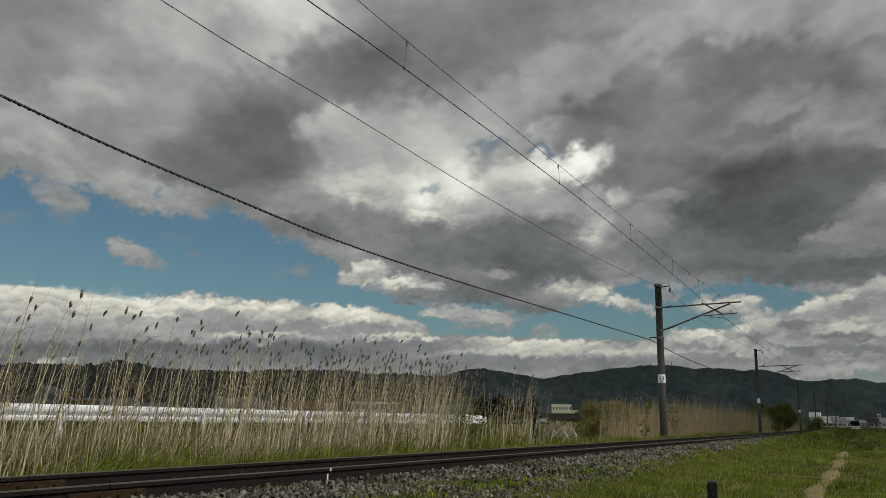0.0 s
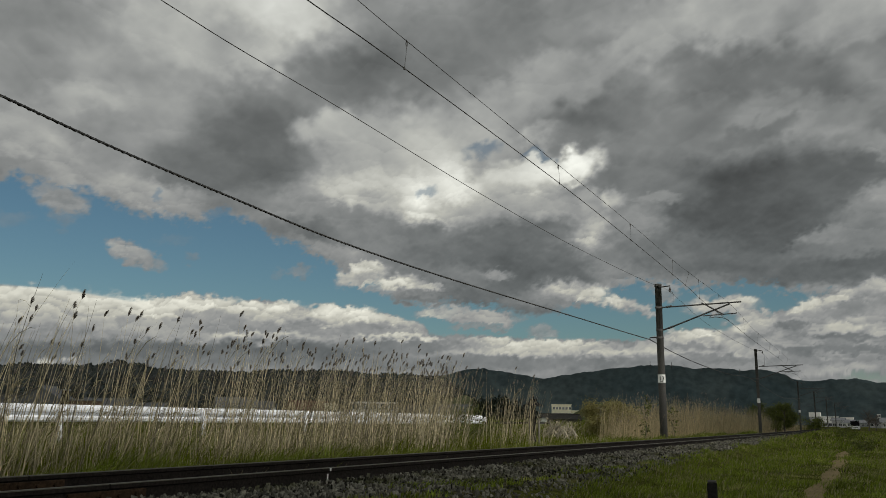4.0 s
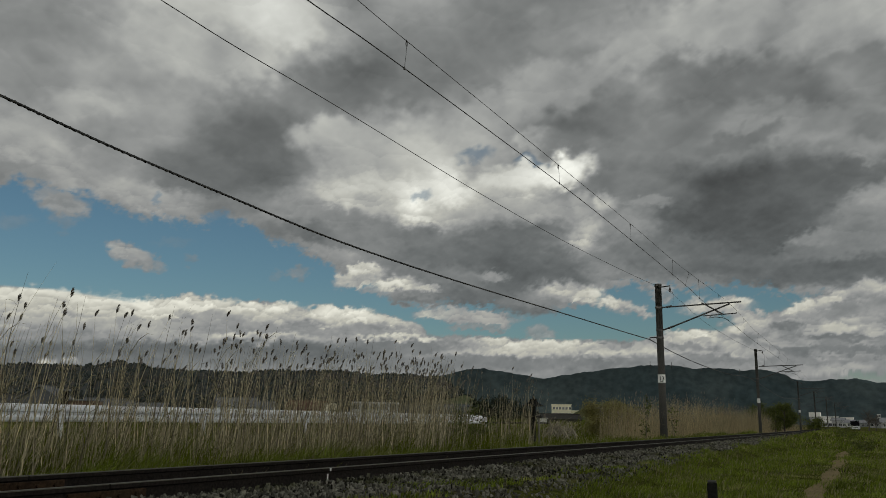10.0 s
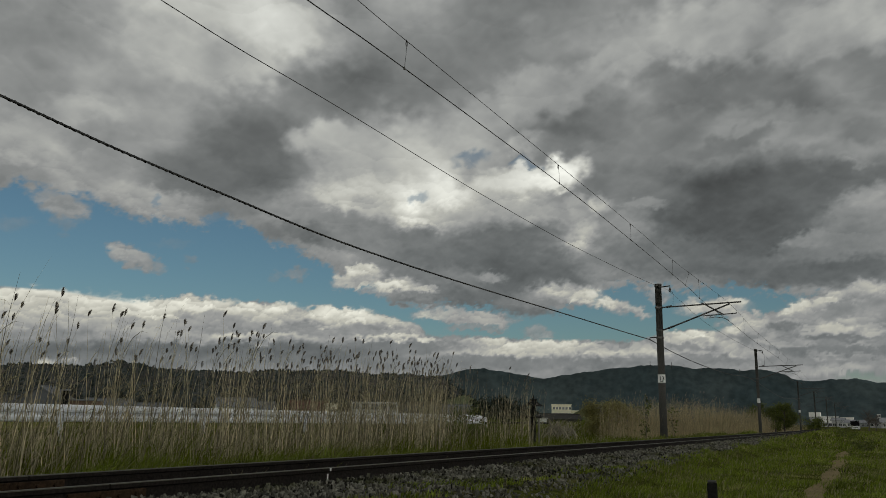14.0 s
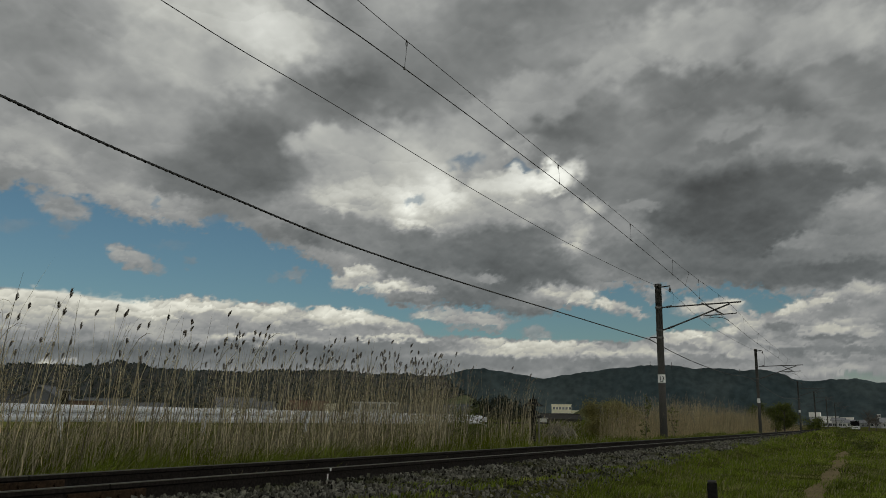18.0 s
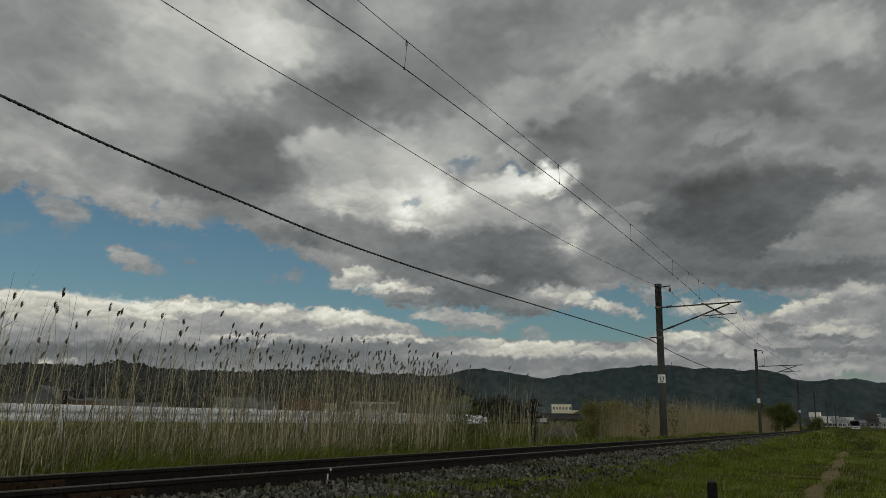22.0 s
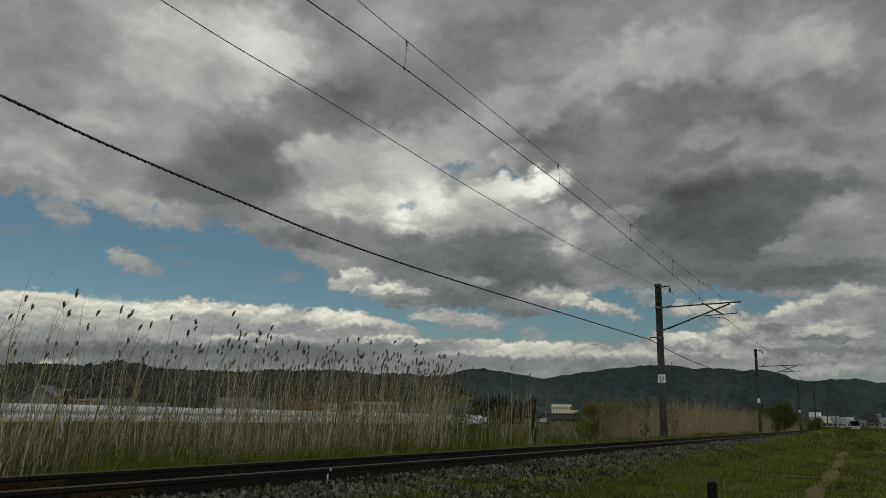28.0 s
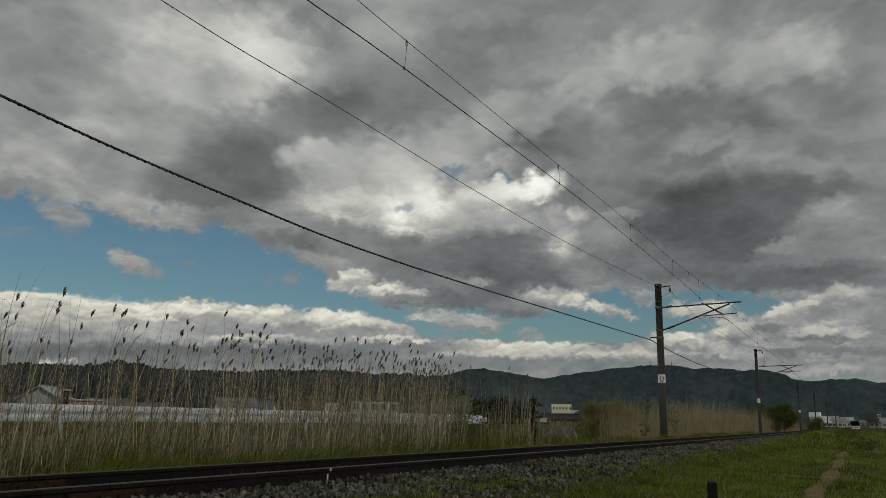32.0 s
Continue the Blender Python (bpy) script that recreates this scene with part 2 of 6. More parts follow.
def fbm(x, y, seed, octaves=5, gain=0.5):
    total, amp, norm = 0.0, 1.0, 0.0
    for k in range(octaves):
        x, y = 0.81 * x + 0.59 * y, 0.81 * y - 0.59 * x
        total = total + amp * (value_noise(x * 2 ** k + 17.3 * k, y * 2 ** k - 9.1 * k, seed + k) - 0.5)
        norm += amp
        amp *= gain
    return total / norm * 2

# ---- the cloud layer: one level sheet that drifts overhead ----
DECK_H = 280.0
DRIFT = Vector((-0.766, 0.643, 0)) * 3.1        # metres a second
az_line = np.concatenate([np.arange(-180, -66, 3.0), np.arange(-66, 8, 0.085), np.arange(8, 180.1, 3.0)])
el_line = np.concatenate([np.arange(0.4, 3.5, 0.25), np.arange(3.5, 33, 0.085), np.arange(33, 60, 1.0), np.arange(60, 89.6, 2.0)])
AZ, EL = np.meshgrid(az_line, el_line)
COS = np.cos(np.radians(EL))
# cloud detail is larger overhead than low down
VX, VY = (AZ + 29) * COS, EL * 1.25
TOP = np.clip((EL - 6) / 16, 0, 1)
TOP = TOP * TOP * (3 - 2 * TOP)


def field(scale, seed, octaves=5, gain=0.5, up=0.0):
    """Noise whose grain grows with height in the sky."""
    y = VY + up
    return fbm(VX * scale * 0.11, y * scale * 0.11, seed, octaves, gain) * TOP + fbm(VX * scale * 0.34, y * scale * 0.42, seed + 300, octaves, gain) * (1 - TOP)


REACH = 0.32 + 0.68 * TOP
BX, BY = VX + 0.9 * field(2.0, 401, 3), VY + 0.7 * field(2.0, 409, 3)
LOW_H, LOW_UP = bubbles(BX * 0.42, BY * 0.52, 11)
FINE_H, FINE_UP = bubbles(BX * 1.1, BY * 1.25, 23)
WIDE_H, WIDE_UP = bubbles(BX * 0.17, BY * 0.20, 37)
WARP_A = REACH * (0.9 * field(1.0, 3) + 1.1 * field(4.0, 57, 4) + 0.75 * field(11.0, 63, 4))
WARP_E = -(1 - TOP) * (0.60 * LOW_H + 0.38 * FINE_H - 0.62) - TOP * (0.5 * WIDE_H + 0.25 * LOW_H - 0.5) + REACH * (0.6 * field(1.0, 21) + 0.9 * field(4.0, 71, 4) + 0.7 * field(11.0, 79, 4))
SEEN = np.clip((40 - EL) / 9, 0, 1) * np.clip((AZ + 74) / 9, 0, 1) * np.clip((16 - AZ) / 9, 0, 1)
TONE = 132 + 60 * field(0.7, 77, 4) * (1 - SEEN)
COVER = np.clip(1.0 + 1.6 * (field(0.6, 91, 4) - 0.25) * (1 - SEEN), 0.55, 1)


def lobe(az, el, wide, high, turn, soft):
    """A rounded mass with a ragged outline, centred where it is said to be."""
    j, i = min(np.searchsorted(el_line, el), len(el_line) - 1), min(np.searchsorted(az_line, az), len(az_line) - 1)
    a, e = (AZ + WARP_A - az - WARP_A[j, i]) * np.cos(np.radians(el)), EL + WARP_E - el - WARP_E[j, i]
    c, s = math.cos(radians(turn)), math.sin(radians(turn))
    d = np.sqrt(((a * c + e * s) / wide) ** 2 + ((e * c - a * s) / high) ** 2)
    m = np.clip((1 + soft - d) / (2 * soft), 0, 1)
    return m * m * (3 - 2 * m)


def opening(underside, tops):
    """The blue between the broken layer and the bank along the skyline; the layer frays, the heaps are crisp."""
    global COVER
    fray = 0.7 * field(5.0, 431, 4) + 0.5 * field(14.0, 437, 4) - 0.12 * (LOW_H - 0.7)
    heaps = 0.30 * (LOW_H - 0.75) + 0.26 * (FINE_H - 0.75) + 0.15 * field(14.0, 443, 3)
    heaps = heaps * np.clip((AZ + 51) / 4, 0.12, 1)
    above = np.clip((EL + fray - np.interp(AZ, *zip(*underside))) / 0.7 + 0.5, 0, 1)
    below = np.clip((np.interp(AZ, *zip(*tops)) + heaps - EL) / 0.16 + 0.5, 0, 1)
    COVER = COVER * (1 - SEEN) + SEEN * np.maximum(above * above * (3 - 2 * above), below)


def tone(az, el, wide, high, turn, value, soft, amount):
    """A darker or brighter mass within the layer."""
    global TONE
    TONE = TONE + lobe(az, el, wide, high, turn, soft) * amount * (value - TONE)


def gap(az, el, wide, high, turn, value, soft, amount):
    """An opening to the blue."""
    global COVER
    COVER = COVER * (1 - lobe(az, el, wide, high, turn, soft) * amount)


def puff(az, el, wide, high, turn, value, soft, amount):
    """A cloud of its own within an opening or along the skyline."""
    global COVER
    tone(az, el, wide, high, turn, value, soft, amount)
    tone(az, el - high * 0.7, wide * 0.9, high * 0.35, turn, value * 0.86, 0.8, amount * 0.6)
    COVER = np.maximum(COVER, lobe(az, el, wide, high, turn, soft * 0.7) * amount)


# -- cloud masses --
# the underside of the broken layer, and the tops of the bank along the skyline: direction and height in degrees
UNDERSIDE = [(-61.9, 13.94), (-58.2, 13.98), (-56.3, 14.11), (-55.0, 13.94), (-53.3, 13.98), (-51.8, 13.52), (-50.2, 13.10), (-47.8, 12.65), (-46.1, 12.65), (-44.4, 13.09), (-42.1, 12.75), (-40.1, 11.82), (-37.7, 11.04), (-36.5, 10.18), (-36.0, 9.52), (-33.6, 9.41), (-32.0, 8.45), (-29.6, 7.83), (-26.7, 7.75), (-23.5, 7.49), (-20.0, 7.77), (-17.6, 8.80), (-15.7, 9.16), (-12.3, 8.84), (-9.0, 8.96), (-5.8, 8.60), (-4.1, 8.16), (-1.9, 7.83), (0.3, 7.72), (4.2, 7.48)]
BANK_TOP = [(-61.1, 7.58), (-57.5, 7.68), (-54.3, 7.71), (-52.3, 7.54), (-49.5, 7.21), (-47.4, 7.61), (-44.8, 7.64), (-43.3, 7.45), (-41.8, 7.75), (-39.9, 7.72), (-38.1, 7.24), (-35.9, 7.47), (-33.9, 7.22), (-31.9, 6.87), (-30.2, 6.39), (-29.7, 5.69), (-25.9, 5.66), (-22.0, 5.53), (-16.9, 5.42), (-14.6, 5.55), (-12.8, 5.95), (-10.9, 6.15), (-9.7, 5.90), (-8.7, 6.48), (-7.1, 6.85), (-6.2, 7.26), (-5.0, 7.54), (-4.1, 8.01), (-2.8, 8.42), (-1.3, 8.51), (-0.3, 8.81), (0.4, 8.90), (4.4, 9.48)]
opening(UNDERSIDE, BANK_TOP)
tone(-57.4, 23.4, 5.93, 4.39, 13, 133, 0.8, 1)
tone(-58.9, 24.5, 2.74, 1.98, 15, 123, 0.8, 0.8)
tone(-51.4, 22.1, 2.64, 3.30, 30, 120, 0.8, 1)
tone(-51.2, 25.4, 2.38, 1.75, 11, 140, 0.8, 0.8)
tone(-54.1, 21.6, 2.47, 1.76, 11, 151, 0.8, 0.9)
tone(-52.9, 19.1, 2.55, 1.14, 20, 177, 0.7, 0.9)
tone(-54.6, 17.1, 4.25, 1.79, 9, 153, 0.8, 0.9)
tone(-55.0, 15.7, 0.91, 1.79, 9, 163, 0.5, 0.8)
tone(-57.9, 16.5, 1.39, 1.39, 10, 167, 0.8, 0.8)
tone(-50.7, 17.1, 2.77, 2.02, 8, 135, 0.58, 1)
tone(-56.9, 14.9, 2.52, 0.92, 9, 128, 0.58, 0.8)
tone(-47.5, 22.7, 2.62, 1.86, -12, 160, 1.1, 0.9)
tone(-46.5, 20.0, 3.26, 1.49, 7, 147, 0.8, 0.9)
tone(-43.9, 26.6, 6.82, 2.74, -4, 189, 1.2, 1)
tone(-41.0, 26.8, 4.01, 2.23, -13, 206, 1.2, 1)
tone(-47.1, 26.9, 3.18, 1.06, 9, 189, 0.8, 0.8)
tone(-43.3, 23.9, 2.58, 1.48, 7, 166, 0.8, 0.8)
tone(-32.5, 24.8, 4.27, 5.68, 2, 140, 0.7, 1)
tone(-36.6, 22.5, 3.45, 2.12, -11, 113, 0.8, 1)
tone(-33.0, 27.7, 3.44, 1.66, 32, 152, 0.8, 0.8)
tone(-32.8, 22.6, 3.51, 1.54, 2, 111, 0.8, 0.9)
tone(-43.1, 21.0, 3.73, 1.51, 6, 127, 0.8, 0.9)
tone(-39.4, 21.3, 3.05, 1.34, 5, 112, 0.8, 0.9)
tone(-42.9, 18.3, 3.73, 2.31, -5, 99, 0.58, 1)
tone(-46.2, 15.7, 3.27, 1.71, -15, 108, 0.58, 1)
tone(-38.8, 16.9, 4.25, 1.17, -1, 101, 0.58, 0.9)
tone(-29.8, 20.6, 2.37, 1.01, 1, 132, 0.8, 0.8)
tone(-32.7, 17.8, 5.93, 3.15, 2, 170, 0.58, 1)
tone(-37.5, 19.4, 2.40, 0.93, -1, 170, 0.58, 0.95)
tone(-34.2, 19.0, 1.96, 0.78, 3, 160, 0.5, 0.8)
tone(-30.8, 18.5, 2.38, 1.18, 2, 175, 0.58, 0.9)
tone(-33.9, 16.7, 3.55, 1.03, 2, 170, 0.58, 0.8)
tone(-33.0, 15.4, 5.15, 1.19, 2, 199, 0.5, 0.9)
tone(-39.5, 14.6, 2.70, 1.02, -7, 143, 0.5, 0.9)
tone(-29.7, 14.4, 2.19, 1.20, 1, 217, 0.65, 0.9)
tone(-33.6, 14.5, 1.35, 1.03, 2, 164, 0.5, 0.85)
tone(-31.0, 15.2, 0.56, 0.72, 1, 233, 0.58, 0.8)
tone(-30.3, 13.7, 2.39, 0.56, 1, 227, 0.5, 0.7)
tone(-41.9, 15.1, 1.52, 0.85, 4, 108, 0.58, 0.7)
tone(-35.4, 13.2, 5.91, 1.03, -10, 133, 0.5, 1)
tone(-38.5, 12.2, 3.10, 1.02, -5, 107, 0.5, 0.9)
tone(-30.9, 11.9, 5.98, 1.28, -2, 125, 0.5, 1)
tone(-37.3, 11.3, 2.74, 0.47, -13, 145, 0.5, 0.7)
tone(-47.9, 13.9, 4.29, 0.91, -3, 149, 0.5, 0.9)
tone(-49.8, 14.2, 2.10, 0.82, -4, 155, 0.5, 0.7)
tone(-46.0, 13.4, 2.19, 0.61, 5, 146, 0.5, 0.8)
tone(-43.8, 14.2, 2.24, 0.92, 5, 119, 0.58, 0.8)
tone(-26.8, 15.5, 2.39, 3.58, 0, 169, 0.58, 1)
tone(-28.0, 15.7, 1.43, 1.75, 11, 207, 0.72, 1)
tone(-25.8, 17.0, 1.98, 1.03, 10, 132, 0.58, 0.95)
tone(-26.4, 18.8, 1.98, 1.02, 0, 152, 0.5, 0.8)
tone(-24.8, 20.8, 2.75, 1.01, -20, 153, 0.8, 0.9)
tone(-22.5, 19.7, 1.33, 0.70, -1, 182, 0.5, 0.8)
tone(-23.3, 15.7, 2.77, 1.78, -1, 161, 0.65, 1)
tone(-24.3, 16.8, 1.74, 0.95, -0, 193, 0.5, 0.8)
tone(-21.0, 16.8, 2.42, 1.10, 9, 212, 0.65, 1)
tone(-19.7, 17.3, 1.40, 0.78, -2, 238, 0.72, 1)
tone(-22.7, 17.5, 1.57, 0.35, -1, 199, 0.58, 0.8)
tone(-20.3, 16.5, 0.94, 0.47, -2, 240, 0.65, 0.7)
tone(-21.5, 14.1, 2.36, 1.19, 9, 162, 0.58, 0.9)
tone(-25.6, 14.0, 3.58, 0.96, 0, 148, 0.58, 0.9)
tone(-23.9, 12.3, 5.95, 1.43, -0, 105, 0.5, 1)
tone(-19.9, 11.7, 2.34, 1.03, -1, 126, 0.5, 0.9)
tone(-18.2, 13.0, 1.32, 1.96, -14, 207, 0.79, 0.95)
tone(-17.4, 14.9, 0.92, 0.70, -2, 289, 0.43, 0.9)
tone(-16.1, 14.9, 1.29, 0.35, -2, 285, 0.43, 0.9)
tone(-14.7, 14.3, 1.13, 0.39, -3, 239, 0.43, 0.7)
tone(-19.0, 14.8, 0.93, 0.79, -2, 186, 0.5, 0.8)
tone(-23.9, 10.0, 7.53, 1.99, 0, 103, 0.5, 1)
tone(-25.1, 8.0, 4.37, 0.79, 0, 103, 0.5, 0.9)
tone(-21.5, 8.0, 2.35, 0.95, -0, 100, 0.5, 0.9)
tone(-25.5, 10.0, 0.96, 0.32, 0, 165, 0.5, 0.6)
tone(-16.2, 10.7, 2.29, 1.56, -1, 143, 0.5, 0.8)
tone(-16.9, 12.4, 0.92, 1.17, -2, 167, 0.5, 0.7)
tone(-23.7, 26.5, 7.29, 2.98, -1, 112, 0.7, 1)
tone(-27.3, 24.5, 3.12, 2.28, 0, 113, 0.8, 0.8)
tone(-18.8, 27.3, 4.06, 1.68, 16, 128, 0.7, 0.9)
tone(-16.2, 24.5, 6.97, 1.44, 20, 150, 0.7, 1)
tone(-11.0, 26.4, 3.86, 1.45, 3, 173, 0.8, 0.9)
tone(-14.8, 23.8, 2.92, 1.28, 16, 162, 0.8, 0.8)
tone(-22.6, 22.5, 3.08, 1.01, 23, 141, 0.8, 0.9)
tone(-8.8, 25.1, 3.14, 1.43, -8, 164, 0.8, 0.9)
tone(-5.3, 26.4, 3.67, 1.38, -10, 156, 0.8, 0.9)
tone(1.3, 24.5, 1.83, 2.00, -12, 174, 0.8, 1)
tone(-1.9, 25.3, 1.92, 1.36, -11, 158, 0.8, 0.9)
tone(-4.0, 23.7, 3.58, 1.24, 1, 143, 0.8, 0.9)
tone(-7.8, 22.1, 7.96, 1.46, -2, 112, 0.7, 1)
tone(-11.7, 21.8, 3.27, 0.97, -6, 112, 0.8, 0.9)
tone(-2.5, 20.6, 4.55, 1.20, -9, 109, 0.7, 1)
tone(0.3, 21.8, 1.86, 1.16, -11, 130, 0.8, 0.8)
tone(-15.6, 22.1, 2.25, 1.13, -4, 130, 0.8, 0.8)
tone(-18.3, 20.3, 3.25, 1.16, 2, 102, 1, 1)
tone(-20.4, 19.3, 1.71, 0.70, -2, 115, 0.58, 0.8)
tone(-14.9, 20.5, 2.25, 0.76, -4, 105, 0.8, 0.8)
tone(-11.4, 19.1, 5.10, 1.20, -5, 125, 0.7, 1)
tone(-8.0, 19.5, 1.40, 0.96, -6, 137, 0.7, 0.8)
tone(-5.1, 18.7, 3.03, 1.24, -2, 144, 0.7, 1)
tone(-2.6, 19.2, 2.28, 0.85, -8, 131, 0.8, 0.8)
tone(0.0, 18.3, 1.87, 0.91, -9, 109, 0.7, 0.9)
tone(-1.1, 16.7, 2.55, 1.20, -8, 136, 0.5, 0.9)
tone(-0.9, 16.6, 0.76, 0.25, -8, 173, 0.43, 0.8)
tone(-8.4, 18.2, 2.11, 0.60, 5, 111, 0.5, 0.8)
tone(-7.0, 17.4, 0.90, 0.52, -6, 125, 0.5, 0.7)
tone(-15.0, 17.2, 3.39, 1.39, -3, 119, 0.58, 1)
tone(-13.8, 18.6, 2.23, 0.76, -4, 122, 0.58, 0.8)
tone(-8.3, 14.7, 9.17, 2.47, -0, 85, 0.58, 1)
tone(-3.0, 14.9, 4.25, 1.37, 5, 95, 0.5, 1)
tone(-10.2, 12.3, 6.14, 1.67, -3, 91, 0.5, 1)
tone(-14.7, 15.8, 3.40, 1.31, -13, 115, 0.58, 1)
tone(-15.5, 13.2, 1.90, 1.32, -2, 137, 0.58, 0.9)
tone(-13.9, 14.8, 1.50, 0.31, -3, 146, 0.5, 0.6)
tone(-6.3, 11.9, 2.76, 1.11, 12, 90, 0.5, 1)
tone(-12.2, 10.9, 5.16, 1.30, -2, 111, 0.5, 1)
tone(-0.5, 12.9, 2.85, 1.41, 14, 130, 0.43, 1)
tone(-3.5, 11.7, 2.00, 0.94, 15, 134, 0.4, 1)
tone(-0.3, 11.5, 2.82, 1.06, 6, 125, 0.5, 1)
tone(-0.0, 14.3, 1.26, 0.77, 21, 142, 0.5, 0.7)
tone(-4.8, 11.0, 2.02, 0.51, 2, 115, 0.5, 0.8)
tone(-2.3, 10.0, 3.88, 0.72, 2, 103, 0.5, 1)
tone(-6.8, 9.8, 5.53, 0.89, -3, 104, 0.5, 1)
tone(-1.8, 9.1, 3.84, 0.50, -0, 110, 0.5, 0.8)
tone(-11.5, 9.5, 2.19, 0.53, -2, 126, 0.5, 0.7)
gap(-30.3, 15.6, 0.68, 0.32, 21, 0, 0.5, 0.6)
gap(-26.5, 18.4, 1.03, 0.39, 15, 0, 0.58, 0.6)
gap(-23.0, 18.4, 1.10, 0.27, 4, 0, 0.5, 0.6)
gap(-26.9, 18.0, 0.40, 0.20, 0, 0, 0.43, 0.4)
gap(-48.7, 14.3, 0.32, 0.30, -36, 0, 0.58, 0.45)
gap(-45.0, 13.2, 0.81, 0.35, 5, 0, 0.43, 0.7)
puff(-54.6, 13.2, 1.31, 0.94, 7, 141, 0.5, 0.95)
puff(-55.1, 13.5, 1.17, 0.57, 8, 134, 0.5, 0.8)
puff(-54.3, 12.2, 0.66, 0.58, 7, 136, 0.65, 0.4)
puff(-57.3, 11.7, 1.24, 0.49, 7, 126, 0.65, 0.2)
puff(-50.0, 10.2, 1.76, 0.74, -16, 146, 0.43, 0.95)
puff(-50.7, 10.6, 0.97, 0.45, 5, 156, 0.43, 0.8)
puff(-48.6, 9.7, 0.64, 0.45, 4, 133, 0.58, 0.6)
puff(-46.1, 10.4, 0.51, 0.27, 4, 133, 0.65, 0.35)
puff(-38.9, 9.7, 0.77, 0.51, 3, 135, 0.5, 0.6)
puff(-40.4, 9.5, 0.54, 0.27, 3, 133, 0.65, 0.25)
puff(-47.7, 11.4, 1.08, 0.30, 5, 135, 0.65, 0.12)
puff(-34.8, 9.8, 1.74, 0.56, 16, 175, 0.36, 1)
puff(-34.4, 10.3, 0.87, 0.36, 12, 202, 0.36, 0.9)
puff(-31.5, 9.1, 1.99, 0.60, 1, 181, 0.43, 1)
puff(-32.4, 9.2, 1.19, 0.36, 1, 194, 0.43, 0.8)
puff(-30.6, 8.5, 2.39, 0.52, -7, 127, 0.43, 1)
puff(-28.4, 9.5, 2.39, 1.04, 1, 121, 0.5, 1)
puff(-29.4, 9.2, 0.80, 0.32, 1, 184, 0.43, 0.7)
puff(-33.6, 8.9, 1.03, 0.28, -8, 144, 0.43, 0.8)
puff(-26.1, 6.9, 2.54, 0.59, -3, 158, 0.36, 1)
puff(-27.9, 7.1, 1.59, 0.48, 1, 150, 0.43, 0.9)
puff(-25.9, 6.4, 1.98, 0.24, -2, 132, 0.43, 0.8)
puff(-29.1, 7.1, 1.59, 0.44, 1, 166, 0.43, 0.9)
puff(-21.9, 6.1, 1.02, 0.35, 0, 151, 0.5, 0.7)
puff(-22.5, 8.1, 2.21, 0.71, 0, 120, 0.5, 1)
puff(-20.0, 8.6, 2.57, 0.71, -0, 151, 0.43, 1)
puff(-18.5, 8.6, 1.04, 0.59, -1, 179, 0.43, 1)
tone(-20.5, 9.0, 1.25, 0.28, -0, 171, 0.5, 0.9)
tone(-18.0, 8.9, 0.46, 0.27, -1, 194, 0.5, 0.7)
tone(-20.0, 8.0, 2.34, 0.28, -0, 127, 0.43, 0.9)
puff(-16.5, 8.0, 1.29, 0.51, -17, 176, 0.5, 1)
tone(-17.1, 8.3, 0.46, 0.27, -1, 197, 0.5, 0.8)
puff(-15.2, 7.6, 1.13, 0.31, -9, 159, 0.43, 0.9)
tone(-15.9, 7.4, 1.51, 0.19, -7, 137, 0.43, 0.8)
puff(-13.5, 8.8, 0.89, 0.35, -12, 157, 0.5, 0.8)
puff(-9.9, 7.6, 2.22, 0.72, -2, 166, 0.4, 1)
tone(-8.7, 8.0, 0.78, 0.30, -2, 187, 0.43, 0.9)
tone(-11.0, 7.9, 0.73, 0.30, -2, 180, 0.5, 0.8)
tone(-9.8, 7.1, 2.14, 0.23, -1, 132, 0.43, 0.9)
puff(-7.8, 6.9, 1.25, 0.52, -23, 156, 0.43, 1)
puff(-55.4, 6.0, 8.28, 1.77, 1, 167, 0.36, 1)
tone(-54.3, 7.4, 6.52, 0.57, 0, 193, 0.43, 1)
tone(-55.5, 6.7, 4.46, 0.28, -0, 176, 0.5, 0.7)
tone(-51.9, 6.8, 3.73, 0.29, -5, 178, 0.5, 0.8)
tone(-54.4, 5.6, 6.14, 0.64, 1, 155, 0.5, 0.9)
tone(-54.0, 4.6, 6.16, 0.78, 3, 130, 0.5, 1)
tone(-53.9, 3.8, 6.15, 0.50, 3, 114, 0.5, 1)
puff(-46.2, 7.1, 3.62, 0.57, 5, 190, 0.36, 1)
tone(-48.2, 7.1, 1.27, 0.30, 14, 203, 0.43, 0.8)
tone(-45.7, 7.5, 1.46, 0.23, 3, 200, 0.43, 0.8)
tone(-47.3, 6.6, 3.21, 0.30, 9, 198, 0.5, 0.7)
tone(-44.5, 6.5, 2.58, 0.57, 3, 150, 0.43, 0.9)
puff(-41.4, 7.2, 2.27, 0.54, 3, 189, 0.36, 1)
tone(-42.2, 7.5, 0.98, 0.23, 3, 203, 0.43, 0.8)
tone(-39.8, 7.4, 1.38, 0.27, -4, 201, 0.43, 0.8)
tone(-42.8, 6.2, 3.36, 0.35, 2, 139, 0.5, 0.8)
tone(-40.6, 6.6, 1.90, 0.39, 2, 169, 0.5, 0.8)
tone(-41.7, 5.5, 3.39, 0.27, 2, 188, 0.43, 0.8)
puff(-35.9, 6.9, 2.74, 0.67, -1, 193, 0.36, 1)
tone(-36.7, 7.1, 0.86, 0.27, 2, 204, 0.43, 0.8)
tone(-34.9, 7.3, 1.18, 0.24, -2, 216, 0.43, 0.8)
tone(-33.5, 6.8, 1.58, 0.39, -7, 202, 0.43, 0.8)
puff(-31.7, 6.4, 1.67, 0.51, -11, 183, 0.43, 1)
